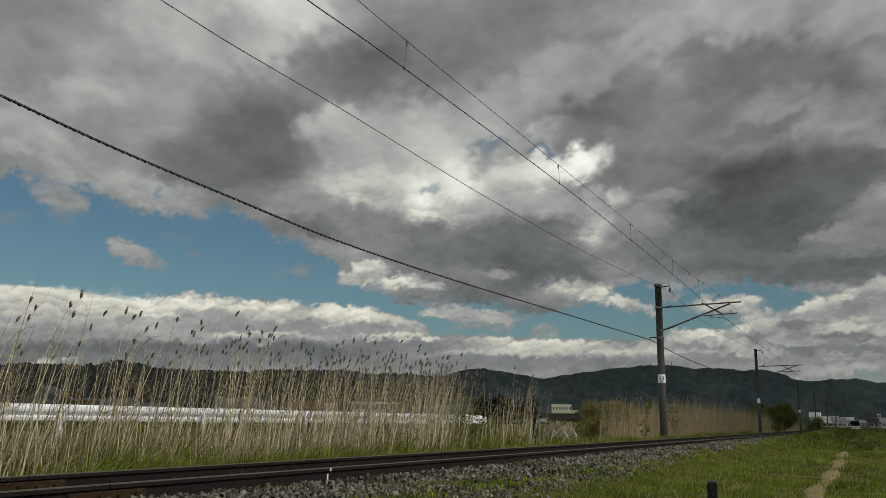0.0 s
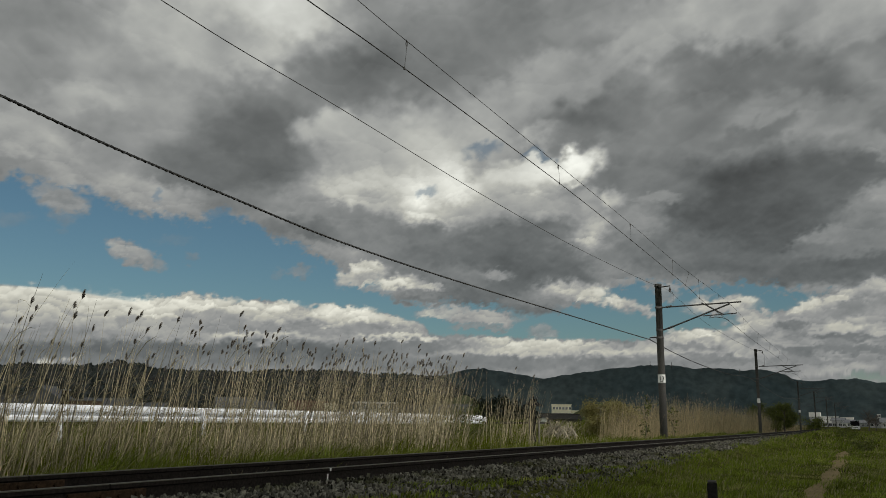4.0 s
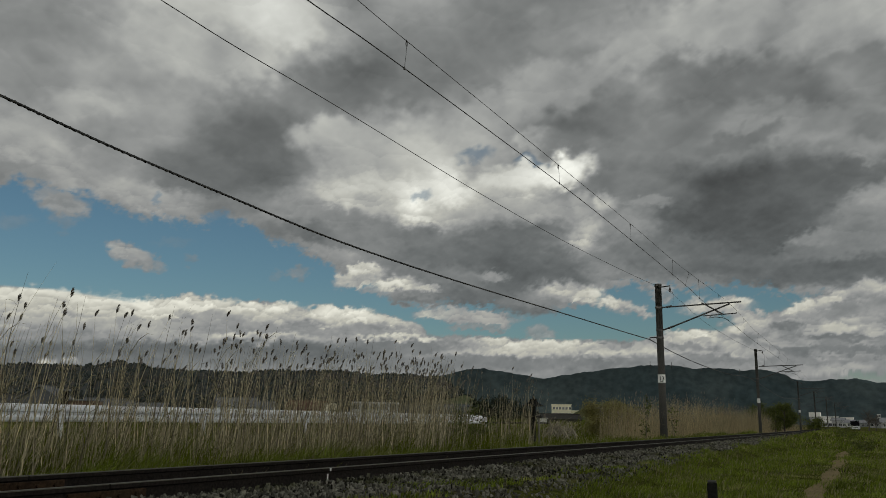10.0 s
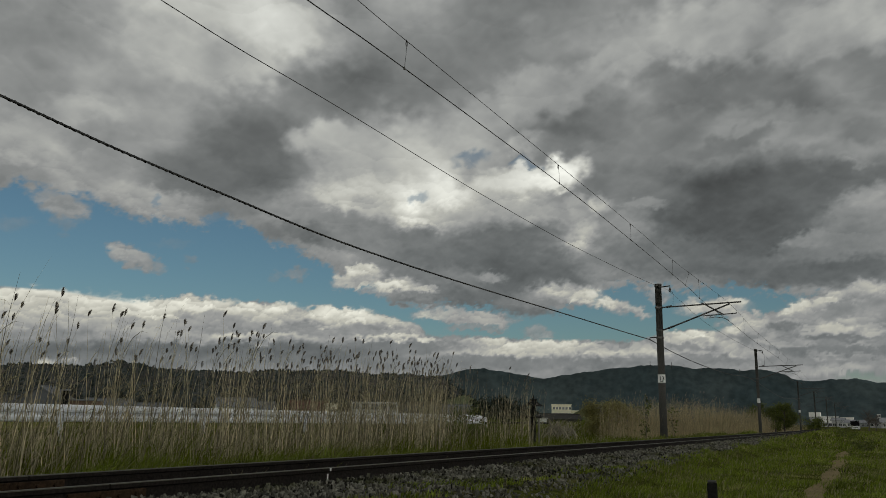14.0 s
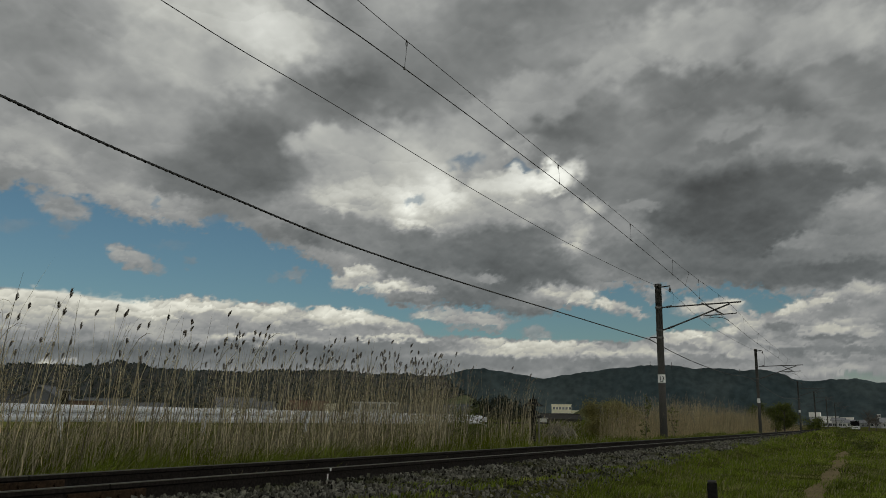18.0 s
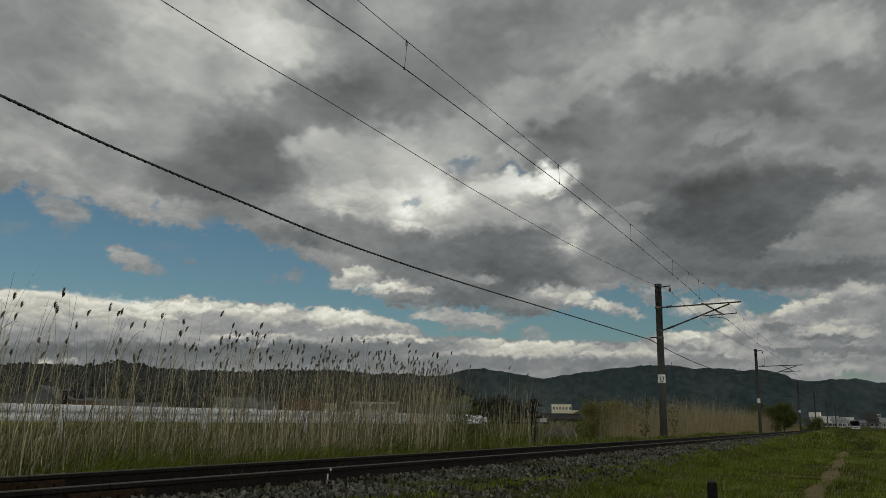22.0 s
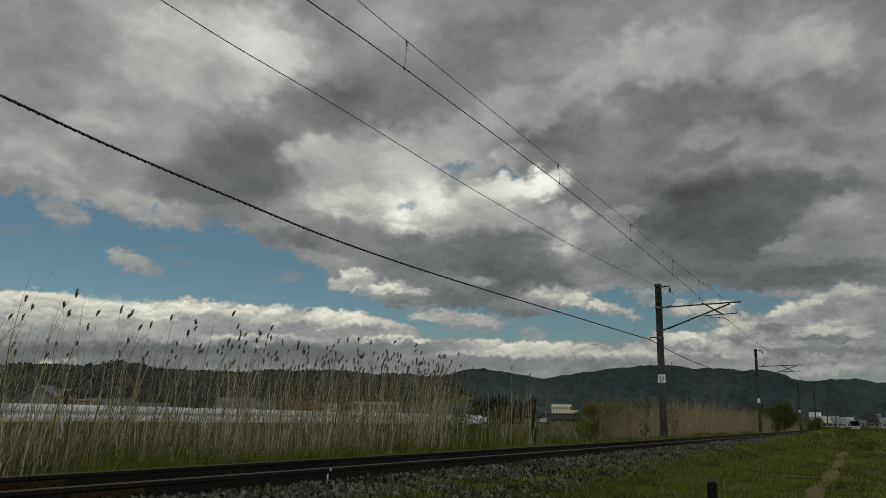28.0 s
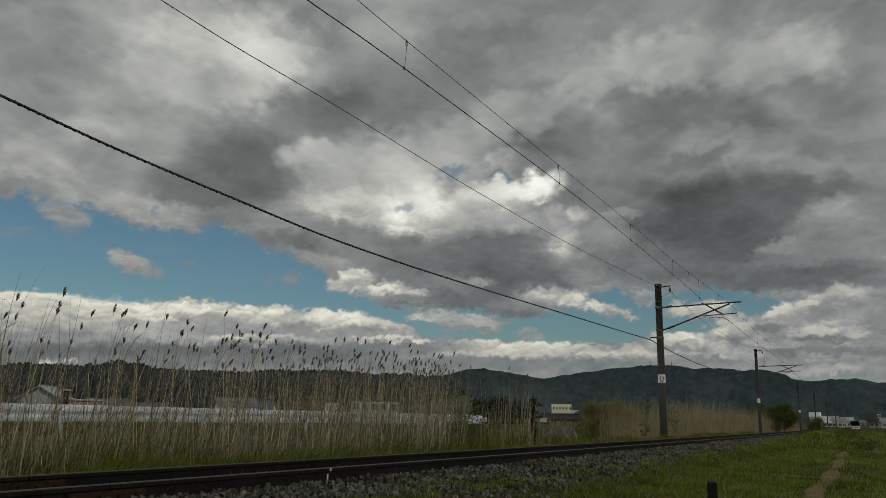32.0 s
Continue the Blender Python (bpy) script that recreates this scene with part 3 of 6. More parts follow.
tone(-35.9, 6.0, 5.08, 0.31, 2, 138, 0.5, 0.9)
tone(-32.3, 5.8, 2.37, 0.20, 1, 147, 0.5, 0.8)
tone(-41.6, 4.9, 12.80, 0.38, 2, 153, 0.58, 0.9)
tone(-48.3, 5.5, 3.17, 0.60, 3, 151, 0.5, 0.8)
tone(-43.4, 4.2, 14.80, 0.65, 2, 102, 0.5, 1)
tone(-47.0, 3.3, 14.94, 0.52, 2, 114, 0.58, 0.9)
tone(-54.3, 3.2, 1.60, 0.14, 3, 183, 0.5, 0.8)
puff(-21.6, 4.8, 9.37, 0.78, 0, 171, 0.36, 1)
tone(-31.5, 5.4, 2.77, 0.20, 1, 210, 0.43, 0.9)
tone(-25.5, 5.4, 4.35, 0.28, 1, 191, 0.43, 1)
tone(-19.6, 5.2, 4.64, 0.27, 0, 184, 0.43, 1)
tone(-23.9, 4.8, 5.51, 0.35, 0, 169, 0.5, 0.9)
tone(-17.7, 4.8, 2.68, 0.31, -0, 165, 0.5, 0.8)
tone(-31.1, 4.6, 4.74, 0.55, 1, 120, 0.5, 1)
tone(-22.0, 4.0, 9.37, 0.47, 0, 120, 0.5, 1)
tone(-15.4, 5.1, 2.26, 0.38, -0, 149, 0.5, 0.9)
tone(-28.7, 4.0, 5.93, 0.51, 1, 121, 0.5, 1)
puff(-11.5, 5.4, 2.00, 0.64, -1, 159, 0.36, 1)
tone(-11.9, 5.8, 0.73, 0.30, -1, 194, 0.43, 0.9)
tone(-10.9, 5.9, 0.72, 0.26, -1, 204, 0.43, 0.9)
tone(-10.1, 5.6, 0.50, 0.30, -1, 184, 0.43, 0.8)
tone(-12.8, 5.5, 0.66, 0.30, -1, 177, 0.5, 0.8)
tone(-11.5, 5.1, 1.81, 0.26, -1, 127, 0.43, 0.9)
puff(-8.1, 5.9, 1.81, 0.89, -1, 152, 0.36, 1)
tone(-8.7, 6.3, 0.63, 0.34, -1, 176, 0.43, 0.8)
tone(-7.3, 6.6, 0.76, 0.33, -2, 168, 0.43, 0.8)
tone(-7.7, 5.5, 1.74, 0.30, -1, 125, 0.43, 0.9)
puff(-3.1, 6.5, 3.60, 1.57, 7, 137, 0.36, 1)
puff(-4.9, 7.3, 0.96, 0.39, 17, 184, 0.43, 1)
puff(-3.6, 7.7, 0.86, 0.39, 10, 168, 0.43, 1)
puff(-2.6, 8.1, 0.78, 0.36, 6, 177, 0.43, 1)
puff(-0.8, 8.4, 1.27, 0.49, 8, 161, 0.43, 1)
tone(-4.4, 6.8, 1.00, 0.33, -2, 146, 0.43, 0.9)
tone(-2.2, 7.3, 0.96, 0.43, -3, 126, 0.43, 0.9)
tone(-0.4, 7.6, 1.12, 0.32, 3, 132, 0.43, 0.9)
tone(-5.8, 6.3, 1.35, 0.29, -2, 117, 0.43, 1)
tone(-3.0, 6.1, 0.78, 0.43, -2, 171, 0.43, 0.9)
tone(-1.8, 6.2, 0.76, 0.43, -2, 169, 0.43, 0.9)
tone(-0.7, 6.4, 0.75, 0.35, -2, 150, 0.43, 0.8)
tone(-4.0, 5.8, 0.79, 0.32, -2, 154, 0.43, 0.8)
tone(-2.4, 5.5, 1.92, 0.25, -2, 112, 0.43, 1)
tone(-0.5, 5.6, 0.74, 0.28, -2, 160, 0.43, 0.8)
tone(-6.7, 5.3, 0.89, 0.33, -1, 154, 0.43, 0.8)
tone(-4.8, 5.2, 1.00, 0.33, -1, 151, 0.43, 0.8)
tone(-4.7, 4.8, 1.99, 0.22, -1, 119, 0.43, 0.9)
tone(-9.2, 4.7, 0.92, 0.48, -1, 167, 0.43, 0.9)
tone(-11.2, 4.5, 1.08, 0.34, -1, 154, 0.43, 0.8)
tone(-10.3, 4.0, 2.50, 0.22, -0, 123, 0.43, 0.9)
tone(-7.3, 4.4, 1.24, 0.37, -1, 155, 0.43, 0.8)
tone(-3.4, 4.6, 0.98, 0.32, -1, 151, 0.43, 0.8)
tone(-1.3, 4.8, 1.13, 0.35, -1, 150, 0.43, 0.8)
tone(-2.1, 4.2, 2.54, 0.21, -1, 118, 0.43, 0.9)
tone(-6.5, 3.8, 3.06, 0.25, -1, 136, 0.5, 0.9)
tone(-2.5, 3.6, 1.92, 0.28, -1, 149, 0.5, 0.9)
tone(-4.2, 3.2, 2.95, 0.18, -0, 155, 0.5, 0.7)
gap(-1.3, 3.0, 1.44, 0.21, -1, 0, 0.43, 0.6)
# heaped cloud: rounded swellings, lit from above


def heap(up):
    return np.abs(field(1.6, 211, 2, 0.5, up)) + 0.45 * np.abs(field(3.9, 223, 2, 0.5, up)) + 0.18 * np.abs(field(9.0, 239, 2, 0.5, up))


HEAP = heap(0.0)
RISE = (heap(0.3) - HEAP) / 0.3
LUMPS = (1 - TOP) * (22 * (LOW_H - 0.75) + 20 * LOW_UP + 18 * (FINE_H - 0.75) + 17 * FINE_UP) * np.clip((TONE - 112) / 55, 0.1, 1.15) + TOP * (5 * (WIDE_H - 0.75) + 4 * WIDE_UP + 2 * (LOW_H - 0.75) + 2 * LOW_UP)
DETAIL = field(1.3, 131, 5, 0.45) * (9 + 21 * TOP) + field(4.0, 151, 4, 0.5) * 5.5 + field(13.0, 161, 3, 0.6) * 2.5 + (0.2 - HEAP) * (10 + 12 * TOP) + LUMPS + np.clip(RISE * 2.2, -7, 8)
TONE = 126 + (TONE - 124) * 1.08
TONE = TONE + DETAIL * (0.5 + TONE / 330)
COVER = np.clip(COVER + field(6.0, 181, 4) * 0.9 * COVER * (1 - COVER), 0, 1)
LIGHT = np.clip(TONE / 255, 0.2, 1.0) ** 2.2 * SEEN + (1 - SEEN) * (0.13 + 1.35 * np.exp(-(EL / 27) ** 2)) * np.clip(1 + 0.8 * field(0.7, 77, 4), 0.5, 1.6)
# break put into the unseen overhead cloud: sun shines through at first, then dims
RHO = np.minimum(DECK_H / np.tan(np.radians(EL)), 4560.0)
PX, PY = RHO * np.sin(np.radians(AZ)), RHO * np.cos(np.radians(AZ))
sx, sy = DECK_H / math.tan(radians(SUN_EL)) * math.sin(radians(SUN_AZ)), DECK_H / math.tan(radians(SUN_EL)) * math.cos(radians(SUN_AZ))
HIGH = np.clip((EL - 32.5) / 3, 0, 1)
away = np.hypot(PX - (sx - 0.766 * 70), PY - (sy + 0.643 * 70))
COVER = COVER * (1 - HIGH) + HIGH * np.clip(0.93 * np.clip((away - 24) / 9, 0, 1) + 0.01 + 0.05 * np.clip((away - 62) / 45, 0, 1), 0, 0.99)

rows_n, cols_n = AZ.shape
deck_verts = np.stack([PX, PY, np.minimum(DECK_H, RHO * np.tan(np.radians(EL))) + 0.494], -1).reshape(-1, 3)
idx = np.arange(rows_n * cols_n).reshape(rows_n, cols_n)
deck_faces = np.stack([idx[:-1, :-1], idx[:-1, 1:], idx[1:, 1:], idx[1:, :-1]], -1).reshape(-1, 4)
deck_mesh = bpy.data.meshes.new("cloud_layer")
deck_mesh.vertices.add(len(deck_verts))
deck_mesh.vertices.foreach_set("co", deck_verts.ravel())
deck_mesh.loops.add(deck_faces.size)
deck_mesh.loops.foreach_set("vertex_index", deck_faces.ravel().astype(np.int32))
deck_mesh.polygons.add(len(deck_faces))
deck_mesh.polygons.foreach_set("loop_start", np.arange(0, deck_faces.size, 4, dtype=np.int32))
deck_mesh.update()
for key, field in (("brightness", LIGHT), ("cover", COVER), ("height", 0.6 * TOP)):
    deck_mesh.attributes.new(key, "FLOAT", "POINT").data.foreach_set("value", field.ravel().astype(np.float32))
cloud_mat = bpy.data.materials.new("cloud")
cloud_mat.use_nodes = True
cn = cloud_mat.node_tree.nodes
cn.remove(cn["Principled BSDF"])
glow, clear, mixer = cn.new("ShaderNodeEmission"), cn.new("ShaderNodeBsdfTransparent"), cn.new("ShaderNodeMixShader")
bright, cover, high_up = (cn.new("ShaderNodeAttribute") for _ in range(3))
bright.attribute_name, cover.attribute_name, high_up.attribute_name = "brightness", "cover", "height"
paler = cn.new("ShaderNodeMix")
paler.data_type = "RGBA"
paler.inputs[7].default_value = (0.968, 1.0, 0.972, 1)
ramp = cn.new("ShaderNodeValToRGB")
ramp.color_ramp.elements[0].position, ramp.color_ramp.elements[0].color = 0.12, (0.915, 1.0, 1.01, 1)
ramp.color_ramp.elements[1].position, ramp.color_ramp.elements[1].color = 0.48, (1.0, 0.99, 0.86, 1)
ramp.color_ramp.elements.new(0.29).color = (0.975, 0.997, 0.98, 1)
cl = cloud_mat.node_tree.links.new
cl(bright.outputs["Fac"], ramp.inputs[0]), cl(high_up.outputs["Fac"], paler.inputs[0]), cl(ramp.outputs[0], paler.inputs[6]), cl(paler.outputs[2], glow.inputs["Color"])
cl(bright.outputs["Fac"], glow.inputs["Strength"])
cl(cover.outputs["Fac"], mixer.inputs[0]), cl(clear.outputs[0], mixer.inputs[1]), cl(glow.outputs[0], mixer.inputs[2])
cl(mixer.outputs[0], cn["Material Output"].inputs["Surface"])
cloud_mat.cycles.emission_sampling = "NONE"
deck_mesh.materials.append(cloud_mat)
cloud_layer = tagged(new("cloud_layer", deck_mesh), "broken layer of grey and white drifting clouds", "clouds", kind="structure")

# ---- ground ----


def track_x(y):
    """The middle of the track: straight at first, then bending gently away."""
    return -5.62 - 0.0002 * y * abs(y) if y < 100 else -7.62 - 1.22 * (1 - math.exp((100 - y) / 34)) - 0.012 * (y - 100)


def ground_z(x, y):
    off = x - np.where(np.asarray(y) < 100, -5.62 - 0.0002 * np.asarray(y) * np.abs(y), -7.62 - 1.22 * (1 - np.exp((100 - np.maximum(y, 100)) / 34)) - 0.012 * (np.asarray(y) - 100))
    bank = -0.42 + 0.23 * np.exp(-((off - 1.6) / 0.55) ** 2) + 0.10 * np.exp(-((off + 2.2) / 0.9) ** 2)
    bank = np.where(off < -8.6, -0.42 + 0.40 * np.clip((-off - 8.6) / 0.7, 0, 1), bank)
    bank = np.where(off < -14, -0.02 - 0.5 * np.clip((-off - 14) / 2, 0, 1), bank)
    rough = 0.10 * fbm(np.asarray(x) * 0.35, np.asarray(y) * 0.35, 5, 4) * np.clip((np.abs(off) - 2.0) / 2, 0, 1) * np.clip((14 + off) / 3, 0.2, 1)
    rise = 0.26 * np.clip((np.asarray(y) - 38) / 30, 0, 1) * np.exp(-((off - 2.1) / 0.9) ** 2)
    trodden = 1 - 0.85 * np.exp(-((np.asarray(x) + 0.64 + 0.0275 * np.asarray(y)) / 0.7) ** 2) * np.clip((40 - np.asarray(y)) / 6, 0, 1)
    return bank + rough * trodden + rise


span = np.sinh(np.linspace(-6.3, 6.3, 300)) * (4700 / math.sinh(6.3))
GX, GY = np.meshgrid(span - 5, span + 12)
GZ = ground_z(GX, GY)
n_side = len(span)
gi = np.arange(n_side * n_side).reshape(n_side, n_side)
ground_mesh = raw_mesh("ground", np.stack([GX, GY, GZ], -1).reshape(-1, 3).tolist(), np.stack([gi[:-1, :-1], gi[:-1, 1:], gi[1:, 1:], gi[1:, :-1]], -1).reshape(-1, 4).tolist(), GROUND, smooth=True)
ground = tagged(new("ground", ground_mesh), "green grassy field with patches of bare soil", "ground", kind="structure")


def strip(name, mat, inner, outer, y0, y1, step, lift, label, category, base=None):
    """A long narrow surface that follows the track at a distance from it."""
    verts, faces = [], []
    n = int((y1 - y0) / step)
    for i in range(n + 1):
        y = y0 + i * step
        for k in range(5):
            x = track_x(y) + inner + (outer - inner) * k / 4
            verts.append((x, y, (float(ground_z(x, y)) if base is None else base) + lift))
    for i in range(n):
        for k in range(4):
            a = i * 5 + k
            faces.append((a, a + 1, a + 6, a + 5))
    return tagged(new(name, raw_mesh(name, verts, faces, mat)), label, category, kind="structure")


strip("road", ASPHALT, -12.6, -9.7, -40, 260, 4.0, 0.05, "narrow grey asphalt road behind the guardrail", "road", 0.0)


def ridge(name, mat, distance, depth, az0, az1, step, hills, floor, rough, label, seed):
    """A wooded range that stands at one distance, built up from its hills (direction, height in degrees, width)."""
    az = np.arange(az0, az1, step)
    line = np.interp(az, [a for a, e, w in hills], [e for a, e, w in hills])
    reach = np.arange(-12, 13) * step
    blur = np.exp(-(reach / 0.2) ** 2)
    top = np.convolve(np.pad(line, 12, mode="edge"), blur / blur.sum(), mode="valid")
    edge = np.clip((az - hills[0][0] + 1.6) / 1.6, 0, 1) * np.clip((hills[-1][0] + 1.6 - az) / 1.6, 0, 1) if floor < 1 else 1.0
    top = floor + (top - floor) * edge
    if name == "backdrop_wooded_ridge":
        top = top * np.clip(0.25 + (-25.2 - az) / 4.5, 0.25, 1)
    top = top + rough * fbm(az * 1.3, az * 0 + seed, seed, 6, 0.6)
    verts, faces, k_n = [], [], 24
    slope = fbm(np.repeat(az, k_n) * (1.6 if distance > 2000 else 1.1), np.tile(np.arange(k_n), len(az)) * (0.012 if distance > 2000 else 0.10), seed + 9, 5, 0.6)
    for i, a in enumerate(az):
        for k in range(k_n):
            f = k / (k_n - 1)
            d = distance - depth * (1 - f) + (depth * 0.16 if distance > 2000 else depth * 0.42) * slope[i * k_n + k] * (1 - f)
            z = distance * math.tan(radians(max(top[i], 0.05))) * f ** 1.15 * (1 + (0.0 if distance > 2000 else 0.10) * slope[i * k_n + k] * (1 - f))
            verts.append((d * math.sin(radians(a)), d * math.cos(radians(a)), z - 1.0))
    for i in range(len(az) - 1):
        for k in range(k_n - 1):
            q = i * k_n + k
            faces.append((q, q + k_n, q + k_n + 1, q + 1))
    return tagged(new(name, raw_mesh(name, verts, faces, mat, smooth=True)), label, "hills", kind="structure")


ridge("backdrop_mountains", MOUNTAIN, 3900.0, 230.0, -80.0, 40.0, 0.1, [(-33.0, 2.3, 1.5), (-28.3, 3.12, 0.8), (-26.5, 3.49, 0.5), (-25.8, 3.58, 0.5), (-24.3, 3.34, 0.7), (-22.8, 3.11, 0.7), (-21.5, 2.94, 0.6), (-19.2, 3.29, 0.9), (-17.7, 3.49, 0.9), (-16.5, 3.64, 0.9), (-14.3, 3.87, 0.8), (-13.0, 3.83, 0.5), (-11.3, 3.55, 0.45), (-10.7, 3.62, 0.4), (-9.7, 3.67, 0.5), (-8.6, 3.39, 0.35), (-7.8, 3.55, 0.5), (-6.8, 3.43, 0.4), (-5.8, 3.21, 0.35), (-5.4, 2.84, 0.35), (-4.4, 2.73, 0.5), (-3.3, 2.92, 0.6), (-2.3, 2.76, 0.4), (-1.7, 2.89, 0.35), (-0.9, 2.71, 0.5), (-0.2, 2.62, 0.8)], 2.0, 0.13, "dark forested mountain range under the clouds, haze blue put into its colour", 4)
wooded = ridge("backdrop_wooded_ridge", FOREST, 720.0, 260.0, -85.0, -24.5, 0.08, [(-56.4, 3.01, 1.0), (-54.8, 3.08, 1.0), (-52.8, 3.05, 1.0), (-50.1, 3.45, 0.6), (-48.1, 3.12, 1.0), (-45.6, 3.02, 1.4), (-42.2, 2.93, 1.4), (-40.4, 3.21, 0.9), (-37.3, 3.29, 1.4), (-35.6, 3.22, 0.9), (-31.8, 3.14, 1.4), (-29.1, 3.03, 1.4), (-27.1, 2.90, 1.0)], 1.2, 0.22, "low dark wooded ridge beyond the fields", 8)
ridge("backdrop_meadow_hill", MEADOW, 430.0, 130.0, -34.0, -12.0, 0.1, [(-28.4, 1.5, 0.7), (-27.0, 1.9, 0.7), (-25.6, 1.3, 0.6), (-24.4, 0.6, 0.5), (-22.0, 0.4, 0.7), (-20.2, 0.4, 0.6), (-18.7, 1.15, 0.5), (-17.7, 1.48, 0.6), (-16.4, 1.25, 0.7)], 0.1, 0.08, "pale green meadow hill at the foot of the mountains", 12)

# tree crowns over the wooded ridge
crown_rng = random.Random(77)
g = (1 + 5 ** 0.5) / 2
ICO_V = [(-1, g, 0), (1, g, 0), (-1, -g, 0), (1, -g, 0), (0, -1, g), (0, 1, g), (0, -1, -g), (0, 1, -g), (g, 0, -1), (g, 0, 1), (-g, 0, -1), (-g, 0, 1)]
ICO = [(0, 11, 5), (0, 5, 1), (0, 1, 7), (0, 7, 10), (0, 10, 11), (1, 5, 9), (5, 11, 4), (11, 10, 2), (10, 7, 6), (7, 1, 8), (3, 9, 4), (3, 4, 2), (3, 2, 6), (3, 6, 8), (3, 8, 9), (4, 9, 5), (2, 4, 11), (6, 2, 10), (8, 6, 7), (9, 8, 1)]
wood_v, wood_f = [], []
spots = [v.co for v in wooded.data.vertices]
for i in range(13000):
    k = crown_rng.randrange(len(spots) // 24) * 24 + (23 if i % 9 == 0 else crown_rng.randrange(4, 24))
    c = spots[k] + Vector((crown_rng.uniform(-4, 4), crown_rng.uniform(-4, 4), crown_rng.uniform(-0.9, 0.3)))
    size, tall_by = crown_rng.uniform(0.2, 0.55), crown_rng.uniform(0.8, 1.9)
    n0 = len(wood_v)
    wood_v.extend((c.x + x * size * crown_rng.uniform(0.7, 1.3), c.y + y * size, c.z + z * size * tall_by * crown_rng.uniform(0.7, 1.3)) for x, y, z in ICO_V)
    wood_f.extend((a + n0, b + n0, d + n0) for a, b, d in ICO)
tagged(new("far_woods", raw_mesh("far_woods", wood_v, wood_f, FAR_CROWN)), "dark bare and evergreen tree crowns on the ridge", "trees", kind="stuff")

# ---- railway track ----
GAUGE = 1.135
# this near-black sheet supplies the shade between the stones laid on it
strip("ballast_bed", BED, -1.75, 1.72, -30, 260, 1.0, 0.0, "grey stone ballast bed under the track, its soil darkened as gap shade", "ballast", -0.19)

RAIL_SECTION = [(-0.064, -0.153), (0.064, -0.153), (0.064, -0.142), (0.009, -0.125), (0.009, -0.045), (0.0325, -0.034), (0.0325, -0.006), (0.026, 0.0), (-0.026, 0.0), (-0.0325, -0.006), (-0.0325, -0.034), (-0.009, -0.045), (-0.009, -0.125), (-0.064, -0.142)]


def rail_bm(offset, y0, y1, step):
    bm = bmesh.new()
    rings = []
    n = max(1, int((y1 - y0) / step))
    for i in range(n + 1):
        y = y0 + (y1 - y0) * i / n
        rings.append([bm.verts.new((track_x(y) + offset + x, y, z)) for x, z in RAIL_SECTION])
    k = len(RAIL_SECTION)
    for a, b in zip(rings, rings[1:]):
        for j in range(k):
            f = bm.faces.new((a[j], a[(j + 1) % k], b[(j + 1) % k], b[j]))
            f.material_index = 1 if j in (6, 7, 8) else 0
    bm.faces.new(rings[0]), bm.faces.new(rings[-1])
    return bm


track = tagged(empty("railway_track", pose(0, 0, 0)), "single railway track with rusty brown rails on dark sleepers", "railway track")
rails = []
for offset, joint in ((-GAUGE / 2, 4.37), (GAUGE / 2, 4.22)):
    for y0, y1 in ((-25.0, joint - 0.006), (joint + 0.006, 60.0), (60.012, 300.0)):
        ob = part("rail", rail_bm(offset, y0, y1, 2.0), [RAIL_RUST, RAIL_HEAD], track, "rusty steel rail with a worn head")
        rails.append(ob)
    # bolted joint bars on both sides of the gap
    for side in (-1, 1):
        x = track_x(joint) + offset + side * 0.021
        bar = part("joint_bar", box_bm((x - 0.013, joint - 0.34, -0.124), (x + 0.013, joint + 0.34, -0.048), bevel=0.006), PLATE_RUST, track, "rusty joint bar")
        for k in range(4):
            yb = joint - 0.24 + k * 0.16
            part("bolt", tube_bm([(x + side * 0.012, yb, -0.086), (x + side * 0.036, yb, -0.086)], 0.016, 6), PLATE_RUST, bar)

sleeper_mesh = None
for i in range(120):
    y = -6.0 + i * 0.62
    if sleeper_mesh is None:
        ob = part("sleeper", box_bm((-1.05, -0.11, -0.31), (1.05, 0.11, -0.157), bevel=0.012), SLEEPER_WOOD, track)
        sleeper_mesh = ob.data
    else:
        ob = shared("sleeper", sleeper_mesh, track, pose(0, 0, 0))
    ob.matrix_basis = pose(track_x(y), y + random.uniform(-0.02, 0.02), random.uniform(-0.008, 0.0), 0, 0, random.uniform(-0.8, 0.8))
spike_mesh = None
for i in range(0, 70):
    y = -6.0 + i * 0.62
    for offset in (GAUGE / 2 + 0.078, GAUGE / 2 - 0.078, -GAUGE / 2 + 0.078):
        if spike_mesh is None:
            spike_mesh = part("rail_spike", box_bm((-0.022, -0.018, -0.16), (0.022, 0.018, -0.128), bevel=0.006), PLATE_RUST, track).data
            track.children[-1].matrix_basis = pose(track_x(y) + offset, y, 0)
        else:
            shared("rail_spike", spike_mesh, track, pose(track_x(y) + offset, y + random.uniform(-0.05, 0.05), 0))
# white paint marks on the near rail
mark_y = 6.91
mx = track_x(mark_y) + GAUGE / 2
part("paint_mark", box_bm((mx + 0.030, mark_y - 0.012, -0.034), (mx + 0.0345, mark_y + 0.012, -0.003)), WHITE_PAINT, track, "white paint mark")
part("paint_mark", box_bm((mx + 0.0, mark_y - 0.024, -0.139), (mx + 0.0125, mark_y - 0.006, -0.060)), WHITE_PAINT, track, "white paint mark")

# ---- overhead line ----


